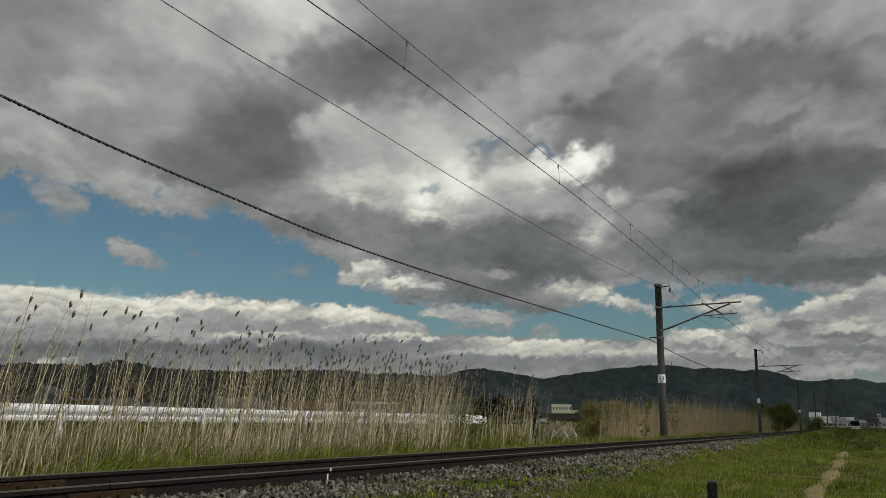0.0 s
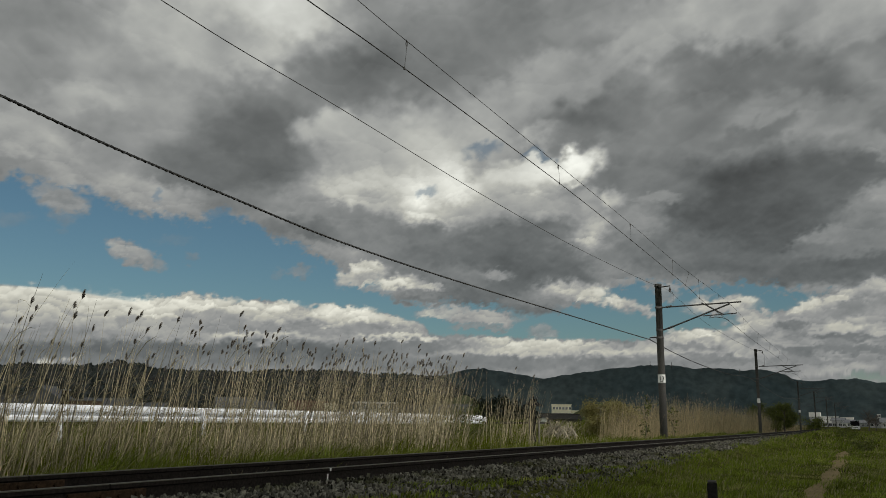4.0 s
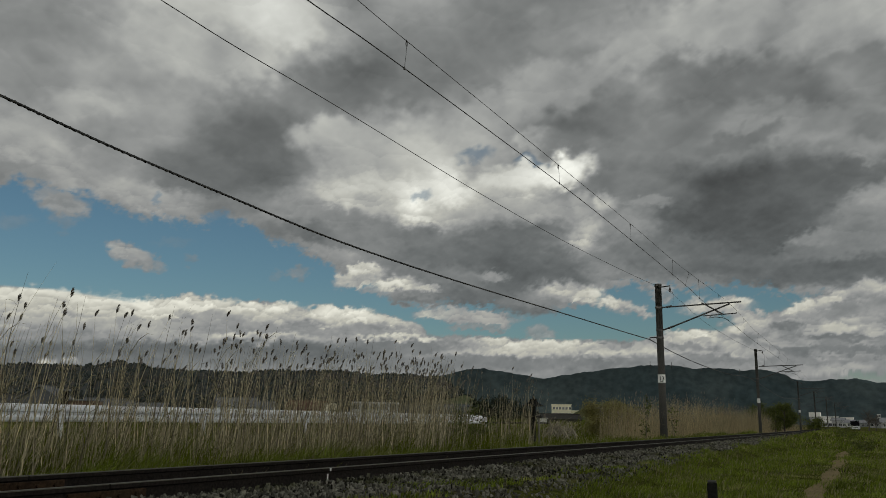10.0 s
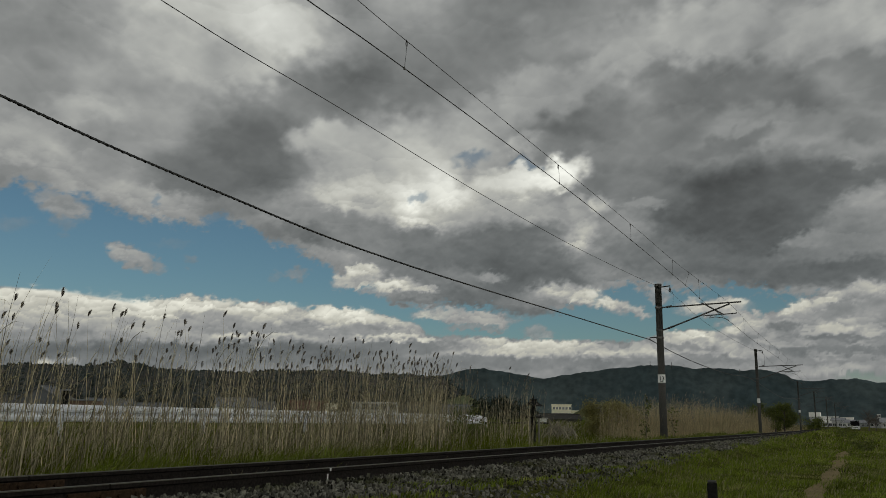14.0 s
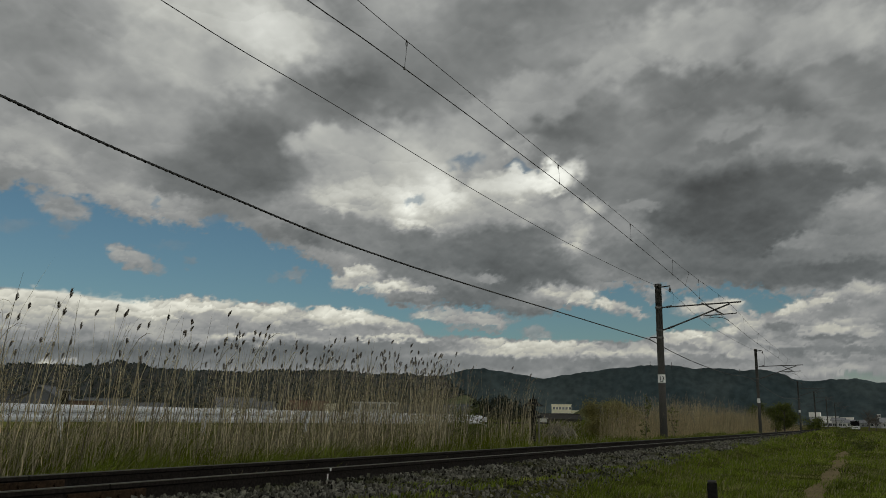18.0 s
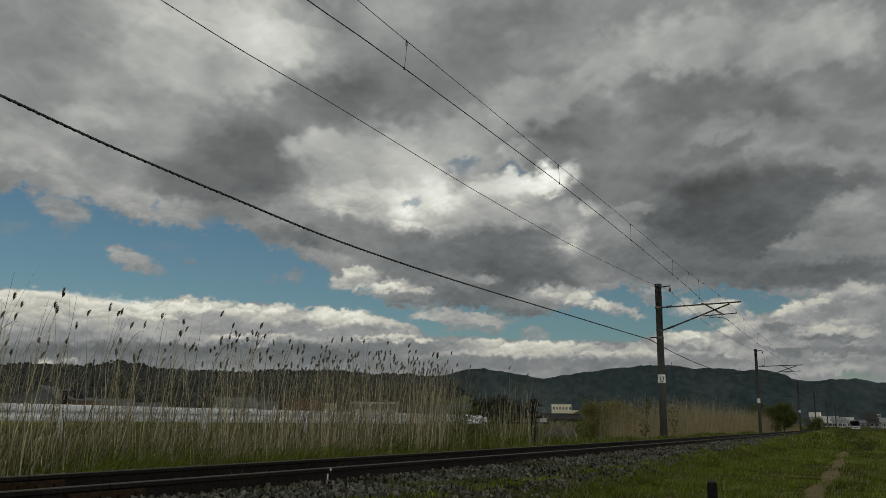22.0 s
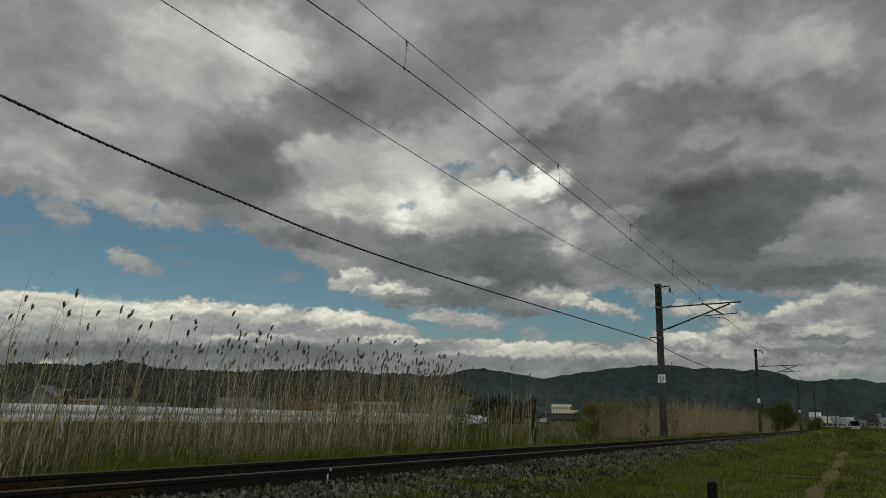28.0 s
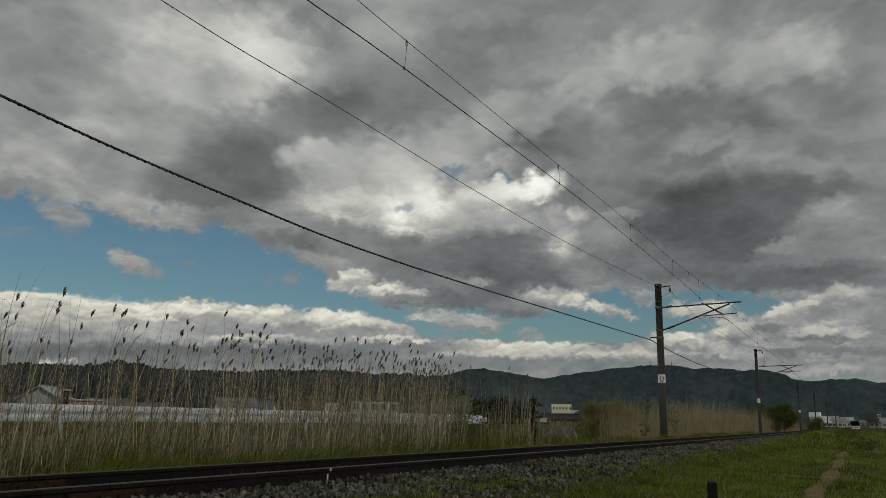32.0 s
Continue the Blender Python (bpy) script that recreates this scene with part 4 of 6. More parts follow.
def catenary_pole(x, y, detail=True, height=6.34, number=True, thick=1.0, low=0.0):
    """A concrete mast with cantilever, seen across the track."""
    pole = tagged(empty("catenary_pole", pose(x, y, 0)), "tall round concrete railway pole with dark steel cantilever arm" if detail else "distant concrete railway pole with steel cantilever arm", "utility pole", "catenary poles")
    zb = -0.9
    part("mast", tube_bm([(0, 0, zb), (0, 0, 2.2), (0, 0, height - 0.12), (0, 0, height - 0.12), (0, 0, height)], [r * thick for r in (0.175, 0.165, 0.150, 0.172, 0.165)], 20), CONCRETE, pole, "weathered grey concrete mast", True)
    for z in (5.32 - low, 4.36 - low, 4.03):
        part("band", tube_bm([(0, 0, z - 0.04), (0, 0, z + 0.04)], 0.178 * thick, 16), STEEL, pole)
    part("top_tube", tube_bm([(0.17, 0, 5.32 - low), (3.36, 0, 5.39 - low)], 0.03, 8), STEEL, pole, "dark steel cantilever tube")
    part("brace", tube_bm([(0.17, 0, 4.36 - low), (0.6, 0, 4.50 - low), (2.9, 0, 5.33 - low)], 0.033, 8), STEEL, pole, "dark steel brace tube")
    part("drop_arm", tube_bm([(1.78, 0, 5.43 - low), (2.2, 0, 5.17 - low), (2.64, 0, 4.90 - low)], 0.028, 8), STEEL, pole)
    part("registration_tube", tube_bm([(1.83, 0, 4.88 - low), (3.15, 0, 4.93 - low)], 0.022, 8), STEEL, pole)
    part("steady_arm", tube_bm([(2.16, 0, 4.90 - low), (2.06, 0, 4.78 - low), (2.30, 0, 4.81 - low), (2.58, 0, 4.77 - low), (2.83, 0, 4.65 - low)], 0.014, 6), STEEL, pole)
    part("hook", tube_bm([(3.12, 0, 4.93 - low), (3.16, 0, 4.98 - low)], 0.02, 6), STEEL, pole)
    for x0, z0, dx in ((0.32, 5.323 - low, 0.24), (0.36, 4.42 - low, 0.22)):
        body = part("insulator", tube_bm([(x0 + dx * k / 6, 0, z0 + 0.012 * k * (1 if z0 < 5 else 0.5)) for k in range(7)], [0.03, 0.055, 0.03, 0.055, 0.03, 0.055, 0.03], 10), PORCELAIN, pole, "brown ribbed insulator")
    part("bracket", tube_bm([(0.12, 0, height - 0.14), (0.50, 0, height - 0.11), (0.50, 0, height - 0.22)], 0.026, 6), STEEL, pole)
    part("insulator", tube_bm([(0.50, 0, height - 0.22), (0.50, 0, height - 0.27), (0.50, 0, height - 0.31), (0.50, 0, height - 0.36)], [0.03, 0.06, 0.035, 0.05], 10), PORCELAIN, pole, "brown ribbed insulator")
    part("cable_arm", tube_bm([(-0.12, 0, 4.05), (-0.42, 0, 4.05), (-0.44, 0, 3.98)], 0.028, 6), STEEL, pole)
    part("jumper_wire", tube_bm(glide([(0.50, 0, height - 0.34), (0.62, 0, 5.9), (0.60, 0, 5.34 - low)], 5), 0.006, 5), WIRE, pole)
    if number:
        plate = part("number_plate", tube_bm([(0, 0, 2.14), (0, 0, 2.48)], 0.174 * thick, 20), WHITE_PAINT, pole, "white number plate")
        if detail:
            text = bpy.data.curves.new("digits", "FONT")
            text.body, text.size, text.align_x, text.extrude = "13", 0.235, "CENTER", 0.002
            text.offset = 0.004
            to = new("digits", text)
            face = math.atan2(-y, -x)
            to.parent = plate
            to.matrix_basis = Matrix.Translation((0.178 * math.cos(face), 0.178 * math.sin(face), 2.23)) @ pose(0, 0, 0, 90, 0, math.degrees(face) + 90)
            text.materials.append(BLACK_PAINT)
            part("caption_bar", box_bm((-0.06, -0.003, -0.012), (0.06, 0.003, 0.012), Matrix.Translation((0.175 * math.cos(face), 0.175 * math.sin(face), 2.185)) @ pose(0, 0, 0, 0, 0, math.degrees(face) + 90)), BLACK_PAINT, plate)
    return pole


POLES = ((34.7, True), (68.6, True), (121.8, True), (160.0, False), (200.0, False), (240.0, False))
for y, near in POLES:
    catenary_pole(track_x(y) - 2.52, y, y < 40, number=near, thick=0.90 if y < 40 else 0.70, low=0.36 if 60 < y < 70 else 0.0)


def wire(name, points, radius, mat, label, steps=10, sides=6):
    return tagged(mesh_object(name, tube_bm(glide(points, steps), radius, sides), mat, label=label, smooth=True), label, "wire")


CONTACT = [(-5.42, 4.51, 5.10), (-5.43, 6.65, 5.13), (-5.44, 8.78, 5.17), (-5.46, 14.82, 5.16), (-5.49, 20.07, 5.06), (-5.51, 26.47, 4.86), (-5.53, 29.92, 4.70), (-5.55, 34.70, 4.63), (-5.80, 43.57, 4.60), (-6.24, 59.22, 4.74), (-6.55, 68.60, 4.68), (-8.66, 121.80, 4.68), (-9.15, 160.00, 4.68), (-10.18, 200.00, 4.68), (-10.50, 240.00, 4.68)]
contact_wire = wire("contact_wire", CONTACT, 0.0072, WIRE, "thin dark overhead contact wire of the railway")
MESSENGER = [(-5.44, 6.31, 5.64), (-5.44, 7.57, 5.62), (-5.45, 8.84, 5.60), (-5.47, 14.78, 5.54), (-5.48, 20.01, 5.48), (-5.50, 24.70, 5.38), (-5.51, 28.62, 5.38), (-5.52, 32.52, 5.40), (-5.53, 34.70, 5.39), (-5.61, 37.88, 5.34), (-5.70, 41.80, 5.18), (-5.83, 47.17, 5.14), (-6.06, 56.98, 5.16), (-6.35, 68.60, 5.10), (-7.23, 95.20, 4.95), (-8.16, 121.80, 5.20), (-8.76, 140.90, 4.95), (-9.05, 160.00, 5.20), (-9.48, 180.00, 4.95), (-9.68, 200.00, 5.20), (-10.04, 220.00, 4.95), (-10.20, 240.00, 5.20)]
messenger_wire = wire("messenger_wire", MESSENGER, 0.0050, WIRE, "thin dark messenger wire above the contact wire")
feeder_wire = wire("feeder_wire", [(-7.90, 5.27, 5.83), (-7.90, 6.70, 5.78), (-7.90, 8.14, 5.73), (-7.90, 10.66, 5.71), (-7.90, 15.91, 5.60), (-7.90, 21.82, 5.59), (-7.90, 27.53, 5.72), (-7.90, 31.83, 5.87), (-7.88, 34.70, 5.97), (-8.03, 42.08, 5.61), (-8.23, 51.53, 5.60), (-8.49, 64.09, 5.81), (-8.58, 68.60, 5.97), (-9.43, 95.20, 5.40), (-10.48, 121.80, 5.97), (-10.96, 140.90, 5.40), (-11.37, 160.00, 5.97), (-11.68, 180.00, 5.40), (-12.00, 200.00, 5.97), (-12.24, 220.00, 5.40), (-12.52, 240.00, 5.97)], 0.0065, WIRE, "thin dark wire from pole top to pole top")
CABLE_LINE = glide([(-8.57, 3.60, 4.14), (-8.59, 5.18, 4.02), (-8.60, 6.75, 3.89), (-8.61, 8.86, 3.78), (-8.63, 11.82, 3.66), (-8.66, 16.31, 3.66), (-8.71, 23.96, 3.78), (-8.76, 30.26, 3.88), (-8.82, 34.70, 3.97)], 40)
wire("signal_cable", [(-8.82, 34.70, 3.97), (-8.92, 39.46, 3.79), (-9.07, 46.87, 3.67), (-9.29, 57.31, 3.73), (-9.52, 68.60, 3.97), (-10.33, 95.20, 3.40), (-11.42, 121.80, 3.97), (-11.86, 140.90, 3.40), (-12.31, 160.00, 3.97)], 0.019, CABLE, "dark signal cable hung from pole to pole")


def on_line(line, y):
    pts = glide(line, 10)
    for a, b in zip(pts, pts[1:]):
        if a.y <= y <= b.y:
            return a.lerp(b, (y - a.y) / (b.y - a.y))


def dropper(top, bottom):
    ob = empty("dropper", pose(*top))
    d = Vector(bottom) - Vector(top)
    part("rod", tube_bm([(0, 0, 0), d * 0.5 + Vector((0.008, 0, 0)), d], 0.0034, 5), WIRE, ob)
    part("clamp", box_bm((-0.008, -0.016, -0.02), (0.008, 0.016, 0.016), Matrix.Translation(d)), STEEL, ob)
    part("loop", tube_bm(glide([(0, 0, 0.02), (0.008, 0.012, -0.04), (0, 0, -0.09), (-0.008, -0.012, -0.04), (0, 0, 0.02)], 4), 0.004, 5), WIRE, ob)
    return tagged(ob, "thin hanger rod between messenger and contact wire", "wire hanger", "wire hangers")


dropper((-5.45, 8.84, 5.60), (-5.44, 8.78, 5.17))
dropper((-5.47, 14.78, 5.54), (-5.46, 14.82, 5.16))
dropper((-5.48, 20.01, 5.48), (-5.49, 20.07, 5.06))
dropper((-5.50, 24.70, 5.38), (-5.51, 24.65, 4.91))
dropper((-5.51, 27.05, 5.38), (-5.51, 26.47, 4.86))
dropper((-5.51, 28.62, 5.38), (-5.52, 28.71, 4.74))
dropper((-5.52, 32.52, 5.40), (-5.54, 32.51, 4.67))
dropper(on_line(MESSENGER, 39.5), on_line(CONTACT, 39.5))
dropper(on_line(MESSENGER, 45), on_line(CONTACT, 45))
dropper(on_line(MESSENGER, 51), on_line(CONTACT, 51))
dropper(on_line(MESSENGER, 57), on_line(CONTACT, 57))
dropper(on_line(MESSENGER, 63), on_line(CONTACT, 63))
dropper(on_line(MESSENGER, 76), on_line(CONTACT, 76))
dropper(on_line(MESSENGER, 84), on_line(CONTACT, 84))
dropper(on_line(MESSENGER, 92), on_line(CONTACT, 92))
dropper(on_line(MESSENGER, 100), on_line(CONTACT, 100))
dropper(on_line(MESSENGER, 108), on_line(CONTACT, 108))
dropper(on_line(MESSENGER, 116), on_line(CONTACT, 116))

# the thick cable: a sheathed core bound with a spiral of wire
signal_cable = tagged(empty("signal_cable", pose(0, 0, 0)), "thick black twisted signal cable slung between the poles", "cable")
part("core", tube_bm(CABLE_LINE, 0.0165, 8), CABLE, signal_cable, smooth=True)
lay = bmesh.new()
helix, dist = [], 0.0
fine = glide(CABLE_LINE[::10], 60)
for a, b in zip(fine, fine[1:]):
    dist += (b - a).length
    ang = dist * math.tau / 0.125
    helix.append(a + Vector((math.cos(ang) * 0.016, 0, math.sin(ang) * 0.017)))
add_tube(lay, helix, 0.0066, 4)
part("carrier_strand", lay, CABLE_WRAP, signal_cable, "grey carrier strand wound round the cable", True)

# ---- plants ----
WIND = Vector((math.cos(radians(28.65)), math.sin(radians(28.65)), 0.0))     # the way the wind leans the reeds


class Soup:
    """Collects loose blades and stalks of a mass of plants."""

    def __init__(self):
        self.v, self.f, self.i = [], [], []

    def ribbon(self, pts, width, side, mat=0):
        n0 = len(self.v)
        n = len(pts)
        for k, p in enumerate(pts):
            w = width * (1.0 if k == 0 else (1 - (k / (n - 1)) ** 1.6)) * 0.5
            self.v.append(tuple(p - side * w))
            if k < n - 1:
                self.v.append(tuple(p + side * w))
        for k in range(n - 2):
            a = n0 + 2 * k
            self.f.append((a, a + 1, a + 3, a + 2)), self.i.append(mat)
        a = n0 + 2 * (n - 2)
        self.f.append((a, a + 1, a + 2)), self.i.append(mat)

    def stalk(self, pts, r0, r1, mat=0):
        n0, n = len(self.v), len(pts)
        for k, p in enumerate(pts):
            r = r0 + (r1 - r0) * max(0.0, 1.8 * k / (n - 1) - 0.8)
            for j in range(3):
                a = j * math.tau / 3 + 0.4
                self.v.append((p.x + math.cos(a) * r, p.y + math.sin(a) * r, p.z))
        for k in range(n - 1):
            for j in range(3):
                a, b = n0 + 3 * k + j, n0 + 3 * k + (j + 1) % 3
                self.f.append((a, b, b + 3, a + 3)), self.i.append(mat)

    def mesh(self, name, mats):
        return raw_mesh(name, self.v, self.f, mats, self.i)


def reed_clump(rng, count, radius, low, high, plumes, thick=0.0050, lean=0.06):
    """A tuft of dry reeds: stalks, broken leaves, and one-sided plumes."""
    s = Soup()
    for _ in range(count):
        a, r = rng.uniform(0, math.tau), radius * math.sqrt(rng.random())
        base = Vector((math.cos(a) * r, math.sin(a) * r, -0.05))
        h = rng.uniform(low, high)
        if rng.random() < 0.16:
            h *= rng.uniform(0.3, 0.7)
        tilt = rng.gauss(lean * 0.3, 0.085)
        curl = rng.gauss(lean * 0.6, 0.04)
        cross = rng.gauss(0, 0.085)
        side = Vector((-WIND.y, WIND.x, 0))
        kink = rng.random() < 0.18
        sway, waves, start = rng.gauss(0, 0.020), rng.uniform(1.2, 2.6), rng.uniform(0, 3)

        def point(f, base=base, h=h, tilt=tilt, curl=curl, cross=cross, kink=kink, side=side, sway=sway, waves=waves, start=start):
            q = base + WIND * h * (tilt * f + curl * f ** 3) + side * h * cross * f + Vector((0, 0, h * f * (1 - 0.1 * abs(curl) * f))) + side * h * sway * math.sin(f * math.pi * waves + start)
            if kink and f > 0.45:
                q += WIND * h * 0.5 * (f - 0.45) + Vector((0, 0, -h * 0.7 * (f - 0.45)))
            return q

        pts = [point(k / 6) for k in range(7)]
        s.stalk(pts, thick * rng.uniform(0.7, 1.25), thick * 0.22)
        for _ in range(rng.choice((1, 1, 2, 3, 4))):
            f = rng.uniform(0.12, 0.85)
            p, turn = point(f), rng.uniform(0, math.tau)
            way = (Vector((math.cos(turn), math.sin(turn), 0)) * 0.6 + WIND * 0.5).normalized()
            length = rng.uniform(0.18, 0.50)
            rise, drop = rng.uniform(0.8, 2.2), rng.uniform(0.1, 1.3)
            leaf = [p + way * length * g * 0.8 + Vector((0, 0, length * (rise * g - drop * g * g))) for g in (0, 0.35, 0.7, 1.0)]
            s.ribbon(leaf, rng.uniform(0.006, 0.013), way.cross(Vector((0, 0, 1))) * 0.6 + Vector((0, 0, 0.8)), 1)
        if not kink and rng.random() < plumes and h > low * 0.9:
            tip = pts[-1]
            length = rng.uniform(0.06, 0.12)
            bow = rng.uniform(-0.25, 0.6)
            for k in range(150):
                g = rng.random()
                c = tip + Vector((0, 0, length * g * (1 - 0.35 * bow * g))) + WIND * length * 0.75 * bow * g * g
                girth = math.sin(math.pi * (0.12 + 0.86 * g)) ** 0.8 * 0.018
                ang, out = rng.uniform(0, math.tau), girth * math.sqrt(rng.random())
                c += Vector((math.cos(ang), math.sin(ang), 0)) * out + WIND * 0.006
                d = Vector((math.cos(ang) * 0.010, math.sin(ang) * 0.010, rng.uniform(0.006, 0.020))) + WIND * 0.008
                s.ribbon([c - d, c + d * 0.2, c + d], rng.uniform(0.005, 0.009), Vector((rng.uniform(-1, 1), rng.uniform(-1, 1), rng.uniform(-0.3, 0.6))).normalized(), 2)
    return s


rng = random.Random(11)
REED_MATS = [REED, REED_LEAF, PLUME]
tall = [reed_clump(rng, 6, 0.6, 1.65, 2.5, 0.31, 0.0056, 0.08).mesh("reed_clump", REED_MATS) for _ in range(14)]
short = [reed_clump(rng, 78, 1.2, 1.0, 2.3, 0.10, 0.0046, 0.07).mesh("reed_clump", [BED_REED, REED_LEAF, PLUME]) for _ in range(8)]
plumed = [reed_clump(rng, 6, 0.6, 1.95, 2.5, 0.62, 0.0056, 0.03).mesh("reed_clump", REED_MATS) for _ in range(8)]
reeds = []


def place_reeds(x, y, mesh, scale, label, turn):
    ob = new("reed_clump", mesh)
    ob.matrix_basis = pose(x, y, float(ground_z(x, y)) - 0.02, 0, 0, turn) @ Matrix.Diagonal((scale, scale, scale, 1))
    tagged(ob, label, "reeds", "reed bed", "stuff")
    reeds.append((ob, x, y, scale, turn))


for i in range(240):
    y = 2.5 + 23 * (i + rng.uniform(-2, 3)) / 240
    off = 2.75 + 2.9 * ((i * 0.618) % 1.0) + rng.uniform(-0.15, 0.15)
    if y > 1.9 * (off + 5.62):
        continue
    place_reeds(-5.62 - off, y, tall[i % 14], rng.uniform(0.84, 1.05) * (0.95 if off < 3.4 else 1.0), "tall dry tan reeds with feathery brown plumes", rng.uniform(-14, 14))
for i in range(95):
    y = rng.uniform(11.5, 22.5)
    off = rng.uniform(3.2, 5.8)
    if y < 1.9 * (off + 5.62):
        place_reeds(-5.62 - off, y, plumed[i % 8], rng.uniform(0.78, 1.04), "tall dry tan reeds with feathery brown plumes", rng.uniform(-14, 14))
for i in range(19):
    off = rng.uniform(2.9, 5.0)
    y = (off + 5.62) * rng.uniform(2.05, 2.42)
    place_reeds(-5.62 - off, y, tall[i % 14], rng.uniform(0.68, 0.98), "thin sparse dry reeds beside the track", rng.uniform(-14, 14))
for i in range(140):
    f = rng.random()
    y = 31 + 66 * f ** 1.25
    off = rng.uniform(3.6, 9.0)
    if y < 3.15 * (5.62 + off):
        continue
    if y < 46 and i % 4 == 0:
        continue
    edge = min(1.0, 0.78 + 0.2 * (y / (5.62 + off) - 3.15))
    place_reeds(track_x(y) - off, y, short[i % 8], rng.uniform(0.92, 1.22) * edge, "dense pale brown reeds along the railway", rng.uniform(-14, 14))
for i in range(30):
    y = rng.uniform(98, 150)
    place_reeds(track_x(y) - rng.uniform(3.6, 9), y, short[i % 8], rng.uniform(0.7, 0.95), "dense pale brown reeds along the railway", rng.uniform(-14, 14))


def grass_patch(name, count, where, height, width, mats, share, label, seed, lean=0.3, base=None):
    """A mass of blades over one stretch of ground."""
    r, s = random.Random(seed), Soup()
    for _ in range(count):
        spot = where(r)
        if spot is None:
            continue
        x, y = spot
        z = float(ground_z(x, y)) - 0.01 if base is None else base
        d = math.hypot(x, y)
        grow = 1.0 + d / 60.0
        lush = max(0.25, 0.95 + 1.1 * noise.noise(Vector((x * 1.1, y * 0.6, 3.0))) + 0.5 * noise.noise(Vector((x * 3.1, y * 1.9, 7.0))))
        for _ in range(r.choice((3, 4, 5))):
            h = r.uniform(*height) * (0.75 + 0.5 * r.random()) * lush
            a = r.uniform(0, math.tau)
            bend = Vector((math.cos(a), math.sin(a), 0)) * r.uniform(0.1, 0.8) * h + WIND * lean * h
            p = Vector((x + r.gauss(0, 0.05 * grow), y + r.gauss(0, 0.05 * grow), z))
            side = Vector((math.cos(a + 1.57), math.sin(a + 1.57), 0))
            s.ribbon([p, p + bend * 0.3 + Vector((0, 0, h * 0.6)), p + bend + Vector((0, 0, h * r.uniform(0.75, 1.0)))], r.uniform(*width) * grow, side, 0 if r.random() > share else 1)
    return tagged(new(name, s.mesh(name, mats)), label, "grass", kind="stuff")


def path_x(y):
    return -0.64 - 0.0275 * y + 0.02 * math.sin(y * 1.3) + 0.04 * math.sin(y * 0.33 + 1)


def on_path(x, y):
    return abs(x - path_x(y)) < 0.105 + 0.0055 * (y - 7) + 0.03 * math.sin(y * 1.1 + 0.6) and 7 < y < 34


def ballast_edge(y):
    """How close to the track the turf comes."""
    return float(np.interp(y, (7, 10, 14, 20, 36), (-3.28, -3.52, -3.72, -4.0, -4.45)))


def near_side(r):
    d = 7.2 + 34 * r.random() ** 1.5
    x = r.uniform(-4.3, 2.5)
    if x < ballast_edge(d) + 0.1 * noise.noise(Vector((d * 0.9, 4.0, 0))):
        return None
    if on_path(x, d) and r.random() > 0.2 + 0.4 * (noise.noise(Vector((x * 2.0, d * 0.8, 5.0))) > 0.25):
        return None
    return x, d


def verge(r):
    """Tufts that stand thickest beside the ballast and thin out towards the path."""
    y = 7 + 30 * r.random() ** 1.3
    x = ballast_edge(y) + 2.4 * r.random() ** 1.5
    return (x, y) if noise.noise(Vector((x * 1.4, y * 0.7, 21.0))) > -0.1 else None


def thatch(r):
    """Beds of last year's dead grass."""
    x, y = r.uniform(-3.4, 2.2), 9 + 28 * r.random() ** 1.2
    return (x, y) if noise.noise(Vector((x * 0.9, y * 0.45, 33.0))) > 0.12 and not on_path(x, y) else None


def tussock(r):
    """Scattered beds of ranker grass."""
    x, y = r.uniform(-3.6, 2.6), 11 + 30 * r.random() ** 1.2
    return (x, y) if x > ballast_edge(y) and noise.noise(Vector((x * 1.3, y * 0.6, 47.0))) > 0.22 and not on_path(x, y) else None


def far_near_side(r):
    y = 34 + 110 * r.random() ** 1.4
    return track_x(y) + 0.95 + 11 * r.random() ** 1.8, y


def far_strip(r):
    y = 2.0 + 60 * r.random() ** 1.3
    return track_x(y) - r.uniform(1.4, 2.75), y


def rail_side(r):
    y = 2.0 + 32 * r.random() ** 1.3
    return track_x(y) - 1.45 - 0.9 * r.random() ** 1.4, y


def ballast_spot(r):
    """Weeds stand in patches, more of them towards the edge of the ballast."""
    y = 4.5 + 34 * r.random() ** 1.3
    off = r.uniform(0.85, 1.9)
    if noise.noise(Vector((off * 2.2, y * 1.3, 9.0))) + 0.5 * noise.noise(Vector((off * 6.0, y * 4.0, 2.0))) < 0.04:
        return None
    return track_x(y) + off, y


def under_reeds(r):
    y = 2.0 + 30 * r.random() ** 1.2
    x = track_x(y) - r.uniform(2.6, 8.8)
    return None if y > -2.35 * x else (x, y)


def among_reeds(r):
    spot = under_reeds(r)
    return None if spot is None or spot[1] > -1.75 * spot[0] else spot


grass_patch("grass", 52000, near_side, (0.03, 0.085), (0.005, 0.009), [GRASS, DRY_GRASS], 0.12, "short green grass with dry blades beside the track", 1)
grass_patch("grass", 9000, lambda r: (r.uniform(-3.7, 5.0), r.uniform(-6.0, 7.2)), (0.02, 0.05), (0.005, 0.009), [GRASS, DRY_GRASS], 0.12, "trodden short grass beside the track", 12)
grass_patch("tall_grass", 4200, verge, (0.06, 0.15), (0.006, 0.012), [FRESH_GRASS, DRY_GRASS], 0.14, "taller green grass along the ballast edge", 2)
grass_patch("dry_grass", 9500, thatch, (0.03, 0.09), (0.005, 0.009), [DRY_GRASS, GRASS], 0.25, "pale beds of dead grass beside the footpath", 13, 0.6)
grass_patch("tall_grass", 5200, tussock, (0.08, 0.17), (0.007, 0.013), [FRESH_GRASS, DRY_GRASS], 0.2, "taller tussocks scattered over the rough turf", 16)
